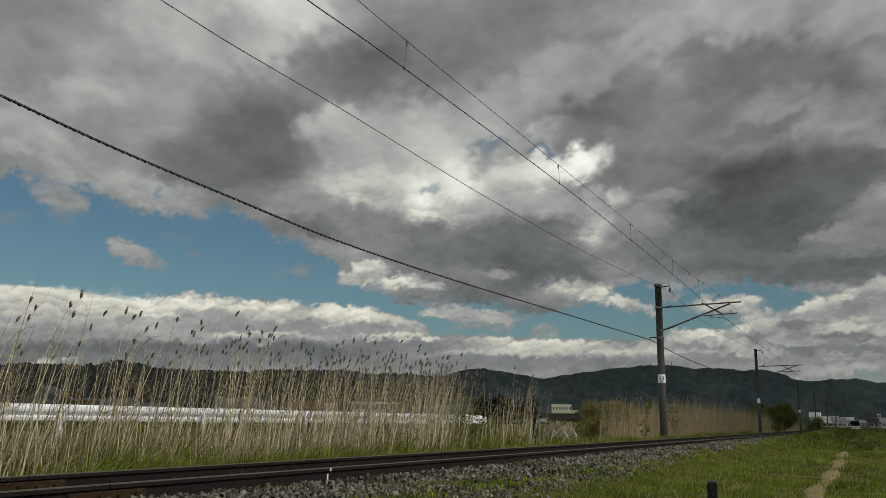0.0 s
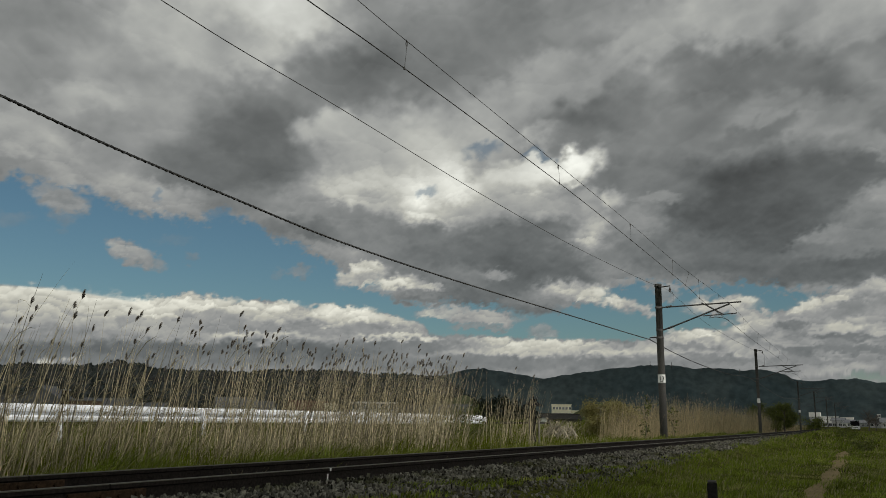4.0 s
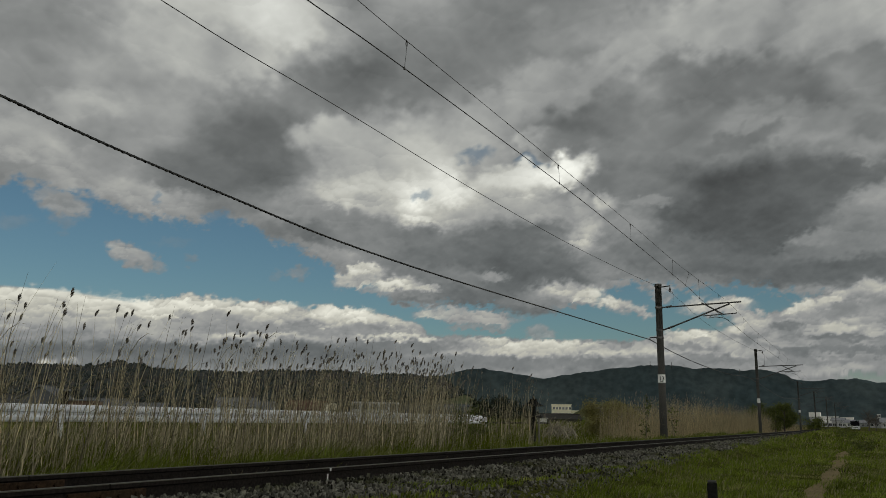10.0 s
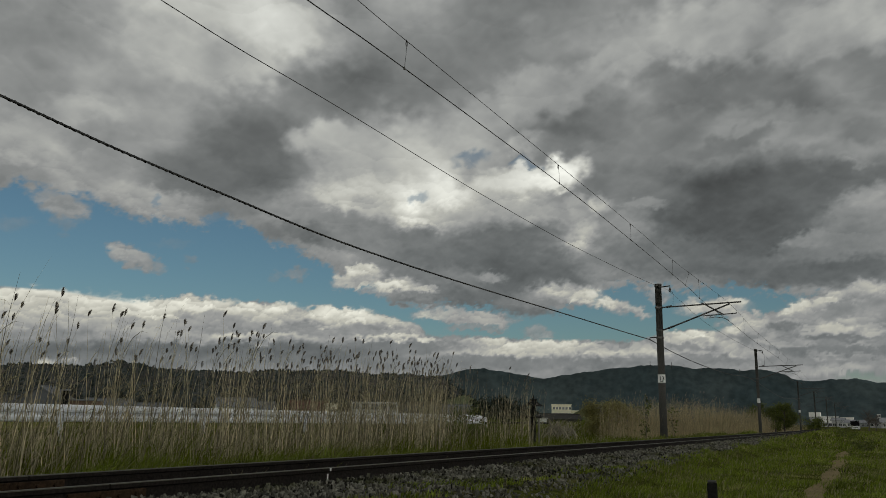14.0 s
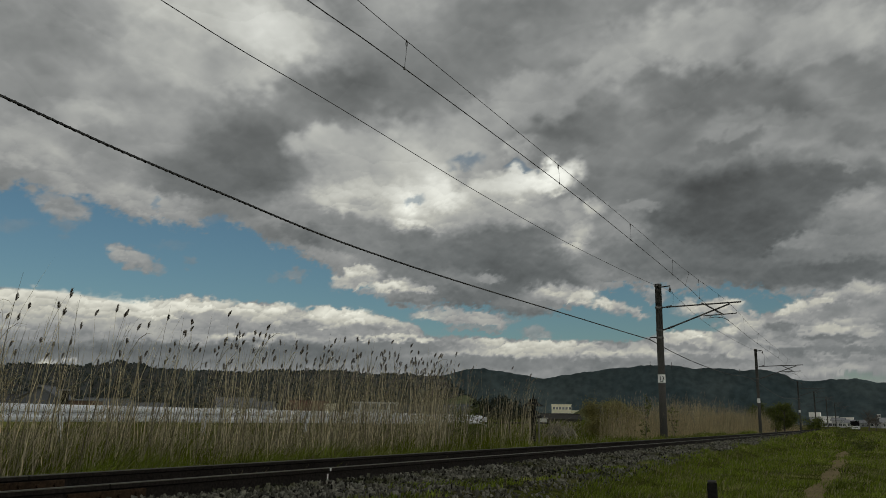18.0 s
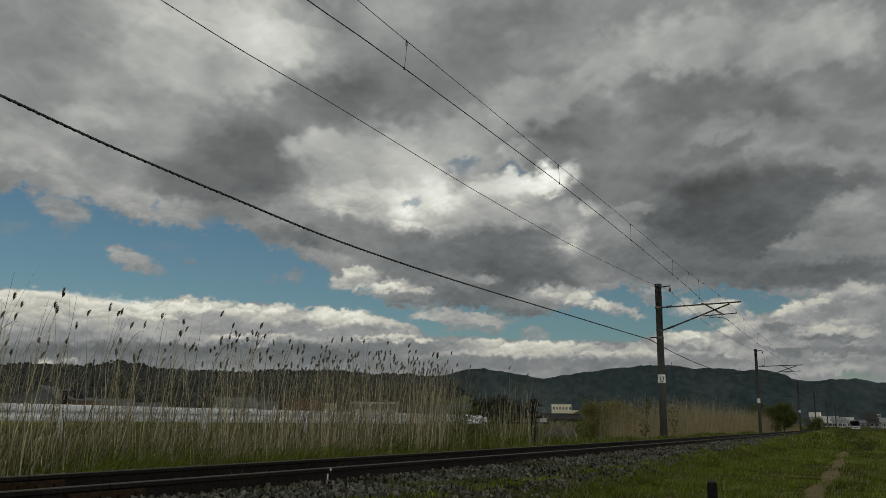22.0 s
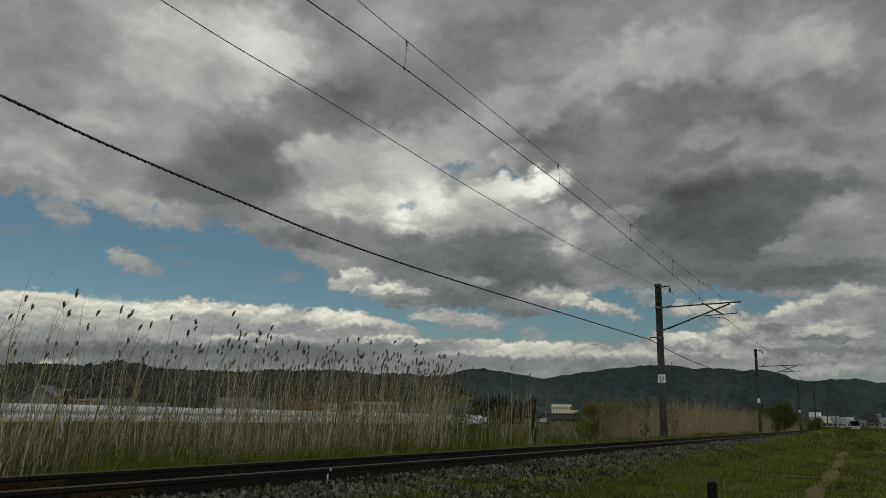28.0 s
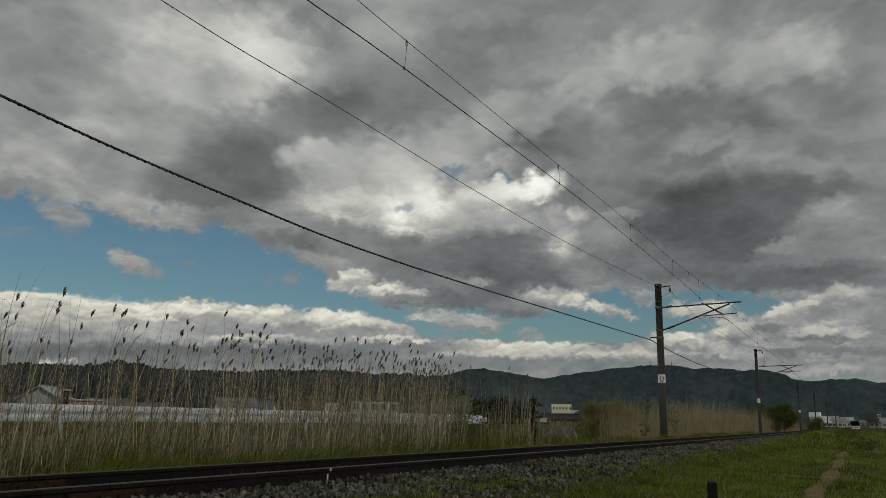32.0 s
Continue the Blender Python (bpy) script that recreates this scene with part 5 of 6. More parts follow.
grass_patch("grass", 12000, far_near_side, (0.07, 0.20), (0.012, 0.022), [GRASS, DRY_GRASS], 0.15, "rough green grass beside the track", 3)
grass_patch("grass", 15000, far_strip, (0.14, 0.32), (0.007, 0.014), [GRASS, DRY_GRASS], 0.10, "bright green grass between track and reeds", 4)
grass_patch("undergrowth", 16000, under_reeds, (0.26, 0.58), (0.008, 0.015), [WEED, REED_LEAF], 0.17, "green and straw undergrowth among the reeds", 5)
grass_patch("dead_reeds", 5200, among_reeds, (0.35, 0.85), (0.005, 0.010), [REED_LEAF, REED], 0.6, "broken straw-coloured reed stalks crossing each other", 14, 0.1)
grass_patch("grass", 9000, rail_side, (0.18, 0.28), (0.006, 0.011), [FRESH_GRASS, DRY_GRASS], 0.2, "strip of fresh green grass along the far rail", 15)
grass_patch("undergrowth", 7500, lambda r: (r.uniform(-15.5, -13.5), 3 + 34 * r.random() ** 1.1), (0.25, 0.42), (0.010, 0.018), [WEED, REED_LEAF], 0.2, "green weeds growing up to the guardrail", 9)
grass_patch("undergrowth", 2600, lambda r: (r.uniform(-20, -13.0), 30 + 32 * r.random()), (0.30, 0.55), (0.016, 0.03), [WEED, REED_LEAF], 0.2, "green weeds on the road bank", 10)
grass_patch("undergrowth", 5200, lambda r: (track_x(30) - r.uniform(2.5, 11), r.uniform(23, 48)), (0.12, 0.34), (0.012, 0.022), [WEED, REED_LEAF], 0.25, "low green weeds in the gap between reed beds", 6)
grass_patch("weeds", 9000, ballast_spot, (0.025, 0.06), (0.006, 0.014), [GRASS, DRY_GRASS], 0.1, "small green weeds growing through the ballast", 7, base=-0.2)
grass_patch("dry_weeds", 60, lambda r: (track_x(7) + r.uniform(-0.4, 0.4), r.uniform(6.5, 11.5)), (0.08, 0.17), (0.005, 0.010), [DRY_GRASS, WEED], 0.2, "dry brown weeds between the rails", 8, base=-0.2)

# bare soil path
path_v, path_f = [], []
for i in range(0, 120):
    y = 7.0 + i * 0.225
    half = (0.125 + 0.0055 * (y - 7) + 0.03 * math.sin(y * 1.1 + 0.6)) * (0.9 + 0.1 * math.sin(y * 1.9 + 0.5)) * min(1, (34.0 - y) / 4)
    for k in range(5):
        x = path_x(y) + half * (k / 2 - 1) + 0.025 * math.sin(y * 3.7 + k * 2)
        path_v.append((x, y, float(ground_z(x, y)) + (0.02 if 0 < k < 4 else -0.01)))
for i in range(119):
    for k in range(4):
        a = i * 5 + k
        path_f.append((a, a + 1, a + 6, a + 5))
tagged(new("footpath", raw_mesh("footpath", path_v, path_f, EARTH, smooth=True)), "narrow worn footpath of dry tan soil in grass", "path", kind="structure")


def tree(name, x, y, height, spread, leaf_mat, label, seed, leaves=1400, leaf=0.12, trunk_h=0.35, bare=False, shape=1.0, base=None):
    """A tapered trunk with limbs and a crown of many small leaves."""
    r = random.Random(seed)
    z = float(ground_z(x, y)) if base is None else base
    ob = empty(name, pose(x, y, z))
    bm = bmesh.new()
    add_tube(bm, glide([(0, 0, -0.3), (r.uniform(-0.1, 0.1), 0, height * 0.3), (r.uniform(-0.2, 0.2), r.uniform(-0.2, 0.2), height * 0.85)], 4), [(0.045 if height > 2.1 else 0.012) * height * (1 - 0.85 * k / 8) for k in range(9)], 7)
    tips = []
    for k in range(16 if not bare else 34):
        f = r.uniform(trunk_h, 0.92)
        a = r.uniform(0, math.tau)
        reach = spread * (1 - abs(f - 0.5) * shape) * r.uniform(0.5, 1.0)
        end = Vector((math.cos(a) * reach, math.sin(a) * reach, height * min(1.0, f + r.uniform(0.05, 0.22))))
        start = Vector((0, 0, height * f * 0.85))
        add_tube(bm, [start, start.lerp(end, 0.5) + Vector((0, 0, 0.04 * height)), end], [0.012 * height, 0.008 * height, 0.002 * height] if height > 2.1 else [0.004, 0.003, 0.001], 5)
        tips.append((start, end))
        if bare:
            for _ in range(6):
                m = start.lerp(end, r.uniform(0.35, 0.95))
                add_tube(bm, [m, m + Vector((r.uniform(-1, 1), r.uniform(-1, 1), r.uniform(0.2, 1))) * 0.13 * height], [0.005 * height, 0.001 * height], 4)
    part("trunk", bm, BARK, ob, "grey branching trunk")
    if not bare:
        s = Soup()
        for _ in range(leaves):
            st, en = r.choice(tips)
            c = st.lerp(en, r.uniform(0.45, 1.08)) + Vector((r.gauss(0, 1), r.gauss(0, 1), r.gauss(0, 0.8))) * spread * 0.16
            d = Vector((r.uniform(-1, 1), r.uniform(-1, 1), r.uniform(-0.6, 0.8))).normalized()
            q = d.cross(Vector((r.uniform(-1, 1), r.uniform(-1, 1), 1))).normalized()
            s.ribbon([c - d * leaf * 0.6, c, c + d * leaf * 0.7], leaf * r.uniform(0.6, 1.0), q)
        crown = new("crown", s.mesh("crown", [leaf_mat]))
        crown.parent = ob
    return tagged(ob, label, "bush" if height < 4 else "tree")

# ---- guardrail along the road ----
GUARD_X = -15.0


def guard_bm(y0, y1):
    """A corrugated beam, seen from its back."""
    prof = [(0.0, 0.68), (0.03, 0.662), (0.05, 0.62), (0.05, 0.57), (0.03, 0.53), (-0.085, 0.515), (-0.085, 0.465), (0.03, 0.452), (0.046, 0.42), (0.03, 0.36), (0.0, 0.33)]
    bm = bmesh.new()
    rings = []
    n = 8
    for i in range(n + 1):
        y = y0 + (y1 - y0) * i / n
        x = GUARD_X + 0.004 * math.sin(y)
        ring = [bm.verts.new((x + a, y, z)) for a, z in prof] + [bm.verts.new((x + a - 0.008, y, z)) for a, z in reversed(prof)]
        rings.append(ring)
    k = len(rings[0])
    for a, b in zip(rings, rings[1:]):
        for j in range(k):
            bm.faces.new((a[j], a[(j + 1) % k], b[(j + 1) % k], b[j]))
    bm.faces.new(rings[0]), bm.faces.new(rings[-1])
    return bm


guardrail = tagged(empty("guardrail", pose(0, 0, 0)), "white painted steel road guardrail behind the reeds", "guardrail")
for i in range(8):
    part("beam", guard_bm(-1.0 + 4 * i, 3.0 + 4 * i + 0.02), GUARD, guardrail, "white corrugated beam")
for i in range(8):
    y = 3.1 + 4 * i
    post = part("post", tube_bm([(GUARD_X + 0.14, y, -0.4), (GUARD_X + 0.14, y, 0.60), (GUARD_X + 0.14, y, 0.62)], [0.057, 0.057, 0.04], 12), GUARD, guardrail, smooth=True)
    part("bracket", box_bm((GUARD_X + 0.0, y - 0.035, 0.44), (GUARD_X + 0.16, y + 0.035, 0.57), bevel=0.006), GUARD, post)
    for z in (0.47, 0.54):
        part("bolt", tube_bm([(GUARD_X + 0.19, y, z), (GUARD_X + 0.215, y, z)], 0.014, 6), STEEL, post)

# ---- buildings beyond the fields ----


def house(x, y, turn, w, d, wall_h, roof_h, wall_mat, roof_mat, label, windows=3, storeys=1, flat=False, eave=0.5, base=-0.6, door=True):
    """A building with walls, roof, and windows in frames."""
    ob = empty("house" if not flat else "building", pose(x, y, base, 0, 0, turn))
    bm = box_bm((-w / 2, -d / 2, 0), (w / 2, d / 2, wall_h))
    if not flat:
        a = [bm.verts.new((sx * w / 2, 0, wall_h + roof_h * 0.94)) for sx in (-1, 1)]
        for sx, v in zip((-1, 1), a):
            bm.faces.new((bm.verts.new((sx * w / 2, -d / 2, wall_h)), bm.verts.new((sx * w / 2, d / 2, wall_h)), v))
    part("wall", bm, wall_mat, ob)
    if flat:
        roof = part("roof", box_bm((-w / 2 - 0.2, -d / 2 - 0.2, wall_h), (w / 2 + 0.2, d / 2 + 0.2, wall_h + roof_h), bevel=0.05), roof_mat, ob)
    else:
        bm = bmesh.new()
        sl = math.atan2(roof_h, d / 2)
        for s in (-1, 1):
            run = math.hypot(roof_h, d / 2) + eave
            m = Matrix.Translation((0, 0, wall_h + roof_h)) @ Matrix.Rotation(-s * sl, 4, "X")
            add_box(bm, (-w / 2 - eave, 0 if s > 0 else -run, 0.0), (w / 2 + eave, run if s > 0 else 0, 0.14), m)
        roof = part("roof", bm, roof_mat, ob)
        part("ridge_cap", box_bm((-w / 2 - eave, -0.18, wall_h + roof_h + 0.02), (w / 2 + eave, 0.18, wall_h + roof_h + 0.26), bevel=0.05), roof_mat, roof)
        for s in (-1, 1):
            part("gutter", tube_bm([(-w / 2 - eave, s * (d / 2 + eave * 0.8), wall_h - 0.2), (w / 2 + eave, s * (d / 2 + eave * 0.8), wall_h - 0.2)], 0.06, 6), WALL_WHITE if roof_mat is not SHED_BROWN else SHED_BROWN, roof)
    for st in range(storeys):
        z0 = 0.9 + st * (wall_h / storeys)
        for k in range(windows):
            for s in (-1, 1):
                cx = (k + 0.5) / windows * w - w / 2
                ww = min(1.5, w / windows * 0.66) / 2
                fr = part("window", box_bm((cx - ww - 0.07, s * d / 2 - 0.05, z0 - 0.07), (cx + ww + 0.07, s * d / 2 + 0.05, z0 + 1.17)), WALL_GREY if wall_mat is not WALL_GREY else WALL_WHITE, ob)
                part("pane", box_bm((cx - ww, s * (d / 2 + 0.035) - 0.025, z0), (cx - 0.03, s * (d / 2 + 0.035) + 0.025, z0 + 1.1)), PANE, fr)
                part("pane", box_bm((cx + 0.03, s * (d / 2 + 0.035) - 0.025, z0), (cx + ww, s * (d / 2 + 0.035) + 0.025, z0 + 1.1)), PANE, fr)
    if door:
        part("door", box_bm((w / 2 - 0.04, -0.5, 0.0), (w / 2 + 0.05, 0.5, 2.0)), DARK_TIMBER, ob)
    return tagged(ob, label, "house" if not flat else "building", "houses beyond the fields")


house(-118.0, 85.2, 125, 6.5, 6.0, 3.4, 1.8, WALL_SLATE, ROOF_GREY, "grey sided house with a grey tiled roof", 3, 1, False)
# near-black block stands in for the dark of the house's doorway opening
house(-112.0, 84.0, 125, 0.7, 0.9, 4.55, 0.25, DARK_TIMBER, ROOF_PALE, "narrow dark block in place of the house's dark doorway, with a pale flat roof", 0, 1, True, door=False)
house(-113.0, 88.6, 125, 4.6, 4.0, 3.1, 0.25, WALL_BROWN, ROOF_PALE, "low brown shed with a pale flat roof", 2, 1, True)
house(-140.9, 95.1, 71, 9, 7, 2.6, 1.7, WALL_GREY, ROOF_DARK, "grey sided house with a dark roof", 2, 1, False)
house(-162.1, 133.5, 61, 10, 7, 2.7, 1.9, WALL_BROWN, ROOF_GREY, "brown house with a grey roof", 3, 1, False)
house(-171.1, 153.7, 33, 9, 7, 2.5, 1.6, WALL_WHITE, ROOF_GREY, "low white farmhouse with grey roof", 3, 1, False)
house(-128.6, 139.9, 51, 8.0, 7, 3.2, 1.8, WALL_WHITE, ROOF_PALE, "white farmhouse with a broad pale tiled roof", 3, 1, False)
house(-158.2, 180.5, 29, 10, 7, 3.2, 2.0, WALL_WHITE, ROOF_GREY, "white farmhouse with a grey tiled roof", 3, 1, False)
house(-122.4, 158.2, 58, 9, 6, 3.0, 1.8, WALL_BROWN, ROOF_RUST, "brown wooden house with a red-brown roof", 2, 1, False)
house(-90.3, 138.1, 31, 9.0, 6, 3.9, 0.35, WALL_WHITE, WALL_WHITE, "low white block building with dark windows", 5, 2, True)
house(-117.0, 150.5, 40, 3.6, 3.2, 2.9, 0.6, WALL_OCHRE, ROOF_RUST, "small ochre wooden shed in the fields", 1, 1, False)
house(-109.5, 149.5, 38, 2.6, 3, 3.9, 0.3, WALL_CREAM, WALL_CREAM, "narrow cream-coloured house in the fields", 1, 1, True)
house(-104.8, 146.3, 36, 4, 3, 2.4, 0.3, WALL_WHITE, ROOF_GREY, "small white shed in the fields", 1, 1, True)
house(-106.2, 181.2, 44, 10, 7, 2.8, 1.8, WALL_GREY, ROOF_DARK, "grey house with a dark roof", 3, 1, False)
house(-88.8, 168.0, 14, 9, 6, 2.6, 1.7, WALL_WHITE, ROOF_GREY, "white house with a grey roof", 2, 1, False)
house(-52.5, 140.5, 23, 6.8, 6, 1.45, 0.75, SHED_BROWN, SHED_BROWN, "long dark shed with a dark sheet roof", 0, 1, False)
house(-149.4, 403.2, 24, 9.6, 8, 9.2, 0.4, WALL_CREAM, WALL_CREAM, "cream flat-roofed building with rows of windows", 6, 3, True)
house(-141.2, 406.2, 24, 7.0, 6, 6.2, 0.4, WALL_CREAM, WALL_CREAM, "low cream annexe beside the flat-roofed building", 3, 1, True)
house(-47.3, 119.0, 27, 1.3, 2.2, 1.45, 0.12, WALL_WHITE, WALL_WHITE, "small plain white storage hut beside the shed", 0, 1, True, door=False)
house(-49.3, 162.7, 27, 6, 5, 2.6, 1.2, WALL_WHITE, ROOF_GREY, "low white house behind the reeds", 2, 1, False)
house(-31.3, 418.8, -1, 4.4, 4, 4.9, 2.0, WALL_GREY, WALL_WHITE, "small white building at the edge of town", 2, 1, True)
house(-26.0, 429.2, 9, 7.0, 6, 4.8, 0.35, WALL_WHITE, WALL_WHITE, "white flat-roofed building beside the railway", 3, 1, True)
house(-34.7, 518.8, 10, 7.0, 6, 5.4, 0.4, WALL_WHITE, ROOF_GREY, "white flat-roofed building at the edge of town", 3, 1, True)
house(-18.0, 419.6, 14, 6, 5, 2.4, 1.2, WALL_GREY, ROOF_GREY, "grey house at the edge of town", 3, 1, False)
house(-21.7, 419.4, -7, 5, 5, 3.4, 1.0, WALL_GREY, ROOF_GREY, "grey house at the edge of town", 2, 1, False)
house(-6.5, 450.0, -7, 6, 5, 2.4, 1.2, WALL_GREY, ROOF_DARK, "grey house at the edge of town", 3, 1, False)
house(-13.6, 559.8, 9, 8, 7, 3.0, 1.4, WALL_SLATE, ROOF_GREY, "slate-grey house with a grey roof", 3, 1, False)
house(-7.9, 640.0, 1, 1.9, 3, 8.5, 0.4, WALL_WHITE, WALL_WHITE, "tall white block far off in the town", 2, 4, True)
house(0.1, 420.0, 5, 10, 7, 2.8, 1.8, WALL_GREY, ROOF_GREY, "grey house at the edge of town", 3, 1, False)
house(-25.7, 599.5, -2, 7, 8, 6.0, 0.4, WALL_WHITE, WALL_WHITE, "wide white hall in the town", 5, 1, True)


# ---- parked car on the far road ----


def car(x, y, z, turn):
    ob = empty("car", pose(x, y, z, 0, 0, turn))
    bm = bmesh.new()
    side = [(-1.75, 0.28), (-1.78, 0.75), (-1.68, 0.88), (-1.1, 0.92), (1.1, 0.92), (1.62, 0.88), (1.78, 0.72), (1.76, 0.28)]
    rows = [[bm.verts.new((sx * (0.80 if 0.3 < z0 < 1.0 else 0.74), yy, z0)) for yy, z0 in side] for sx in (-1, 1)]
    bm.faces.new(rows[0]), bm.faces.new(rows[1][::-1])
    for j in range(len(side)):
        k = (j + 1) % len(side)
        bm.faces.new((rows[0][j], rows[0][k], rows[1][k], rows[1][j]))
    bmesh.ops.bevel(bm, geom=list(bm.edges), offset=0.05, segments=2, affect="EDGES")
    part("body", bm, CAR_WHITE, ob, "white painted body")
    bm = bmesh.new()
    lo = [bm.verts.new(p) for p in ((-0.74, -1.55, 0.86), (0.74, -1.55, 0.86), (0.74, 1.6, 0.86), (-0.74, 1.6, 0.86))]
    hi = [bm.verts.new(p) for p in ((-0.66, -1.05, 1.82), (0.66, -1.05, 1.82), (0.66, 1.45, 1.84), (-0.66, 1.45, 1.84))]
    bm.faces.new(lo), bm.faces.new(hi)
    for j in range(4):
        bm.faces.new((lo[j], lo[(j + 1) % 4], hi[(j + 1) % 4], hi[j]))
    part("cabin_glass", bm, CAR_GLASS, ob, "dark cabin windows")
    part("roof", box_bm((-0.66, -1.05, 1.825), (0.66, 1.45, 1.87), bevel=0.02), CAR_WHITE, ob)
    part("bumper", box_bm((-0.76, -1.86, 0.26), (0.76, -1.72, 0.48), bevel=0.04), CAR_WHITE, ob)
    part("grille", box_bm((-0.4, -1.80, 0.56), (0.4, -1.76, 0.70), bevel=0.01), BLACK_PAINT, ob)
    for s in (-1, 1):
        part("headlight", box_bm((s * 0.62 - 0.14, -1.81, 0.66), (s * 0.62 + 0.14, -1.74, 0.84), bevel=0.03), LAMP_LENS, ob)
        part("mirror", box_bm((s * 0.86 - 0.09, -0.85, 1.0), (s * 0.86 + 0.09, -0.76, 1.14), bevel=0.03), CAR_WHITE, ob)
        for yy in (-1.15, 1.15):
            wheel = part("wheel", tube_bm([(s * 0.62, yy, 0.29), (s * 0.80, yy, 0.29)], 0.29, 18), TYRE, ob)
            part("rim", tube_bm([(s * 0.79, yy, 0.29), (s * 0.815, yy, 0.29)], 0.17, 12), STEEL, wheel)
    return tagged(ob, "tall small white van parked on the far road", "car")


car(-6.65, 184.0, -0.42, 6)
tree("bush", -9.35, 87.5, 2.7, 1.3, LEAF, "broad green roadside bush beside the reeds", 40, 8000, 0.085, 0.14)
tree("bush", -10.5, 90.5, 2.45, 1.25, LEAF, "lower green bush leaning into the reeds", 60, 6000, 0.085, 0.06)
tree("tree", -12.4, 111.3, 3.0, 1.3, LEAF, "green bush behind the reeds", 41, 6000, 0.1, 0.04)
tree("bush", -14.6, 108.0, 3.1, 1.6, LEAF, "green bush behind the reeds", 57, 4500, 0.1, 0.04)
tree("bush", -11.4, 149.6, 2.2, 2.2, LEAF, "low green bush near the railway", 42, 1200, 0.22, 0.04)
tree("bush", -32.4, 67.6, 2.7, 1.5, DARK_LEAF, "dark evergreen shrub beyond the reeds", 43, 1500, 0.16, 0.04)
tree("bush", -29.7, 63.4, 2.7, 1.7, DARK_LEAF, "dark evergreen shrub beyond the reeds", 44, 1800, 0.14, 0.04)
tree("bush", -28.5, 66.1, 2.2, 1.7, DARK_LEAF, "dark evergreen shrub beyond the reeds", 45, 1800, 0.14, 0.04)
tree("bush", -34.3, 74.5, 3.1, 1.6, DARK_LEAF, "dark evergreen shrub beyond the reeds", 46, 1500, 0.16, 0.04)
tree("bush", -32.2, 73.2, 2.9, 1.5, DARK_LEAF, "dark evergreen shrub beyond the reeds", 47, 1500, 0.16, 0.04)
tree("bush", -35.0, 82.9, 3.2, 1.3, DARK_LEAF, "dark evergreen shrub beyond the reeds", 48, 1200, 0.16, 0.04)
tree("bush", -13.0, 41.0, 1.8, 1.35, PALE_LEAF, "broad yellow-green shrub among the reeds", 49, 14000, 0.05, 0.04)
tree("bush", -12.2, 41.5, 1.75, 1.2, PALE_LEAF, "broad yellow-green shrub among the reeds", 50, 12000, 0.05, 0.04)
tree("bush", -11.4, 22.6, 1.25, 0.7, LEAF, "green shrub at the end of the reed bed", 58, 3600, 0.042, 0.04)
tree("bush", -12.2, 25.2, 1.1, 0.8, LEAF, "green shrub at the end of the reed bed", 59, 3600, 0.042, 0.04)
tree("bush", -2.8, 61.9, 0.75, 0.8, LEAF, "low green bush in the grass", 51, 1500, 0.05, 0.04)
tree("bush", -1.0, 34.0, 0.5, 0.55, LEAF, "low green bush in the grass", 52, 1500, 0.035, 0.04)
tree("bush", -8.4, 31.9, 1.7, 0.45, LEAF, "slender green sapling in front of the reeds", 53, 130, 0.08, 0.04)
tree("bush", -8.8, 38.0, 1.6, 0.4, LEAF, "slender green sapling in front of the reeds", 54, 90, 0.08, 0.04)
tree("bush", -10.6, 16.4, 0.8, 0.4, LEAF, "small green shrub growing among the reeds", 55, 900, 0.06, 0.04)
tree("bush", -10.5, 19.3, 1.0, 0.6, LEAF, "small green shrub growing among the reeds", 56, 700, 0.06, 0.04)
tree("bare_tree", -4.0, 175.0, 3.7, 2.1, LEAF, "leafless grey tree beside the far road", 70, bare=True)
tree("bare_tree", -3.0, 190.0, 3.0, 1.7, LEAF, "leafless grey tree beside the far road", 71, bare=True)

# ---- small things beside the track ----
lantern = tagged(empty("wooden_post", pose(-11.36, 27.77, -0.26)), "dark weathered wooden lantern post with a broad roof", "post")
for dx in (-0.19, 0.17):
    part("leg", tube_bm([(dx, 0.14, -0.4), (dx * 0.95, 0.14, 0.7), (dx * 0.9, 0.14, 1.0)], [0.04, 0.038, 0.036], 7), TIMBER, lantern, "pale weathered leg")
part("column", box_bm((-0.075, -0.075, -0.35), (0.075, 0.075, 1.27), bevel=0.02), DARK_TIMBER, lantern)
part("shelf", box_bm((-0.24, -0.22, 0.86), (0.24, 0.22, 0.92), bevel=0.015), DARK_TIMBER, lantern)
cap = bmesh.new()
rim = [cap.verts.new((sx * 0.33, sy * 0.29, 1.27)) for sx, sy in ((-1, -1), (1, -1), (1, 1), (-1, 1))]
mid = [cap.verts.new((sx * 0.19, sy * 0.17, 1.36)) for sx, sy in ((-1, -1), (1, -1), (1, 1), (-1, 1))]
peak = [cap.verts.new((sx * 0.10, sy * 0.09, 1.46)) for sx, sy in ((-1, -1), (1, -1), (1, 1), (-1, 1))]
cap.faces.new(rim), cap.faces.new(peak)
for lo, hi in ((rim, mid), (mid, peak)):
    for j in range(4):
        cap.faces.new((lo[j], lo[(j + 1) % 4], hi[(j + 1) % 4], hi[j]))
part("roof", cap, DARK_TIMBER, lantern, "dark flared roof")
part("ridge_block", box_bm((-0.13, -0.05, 1.455), (0.13, 0.05, 1.53), bevel=0.015), DARK_TIMBER, lantern)
part("spike", tube_bm([(0, 0, 1.52), (0, 0, 1.72)], [0.03, 0.012], 6), DARK_TIMBER, lantern)

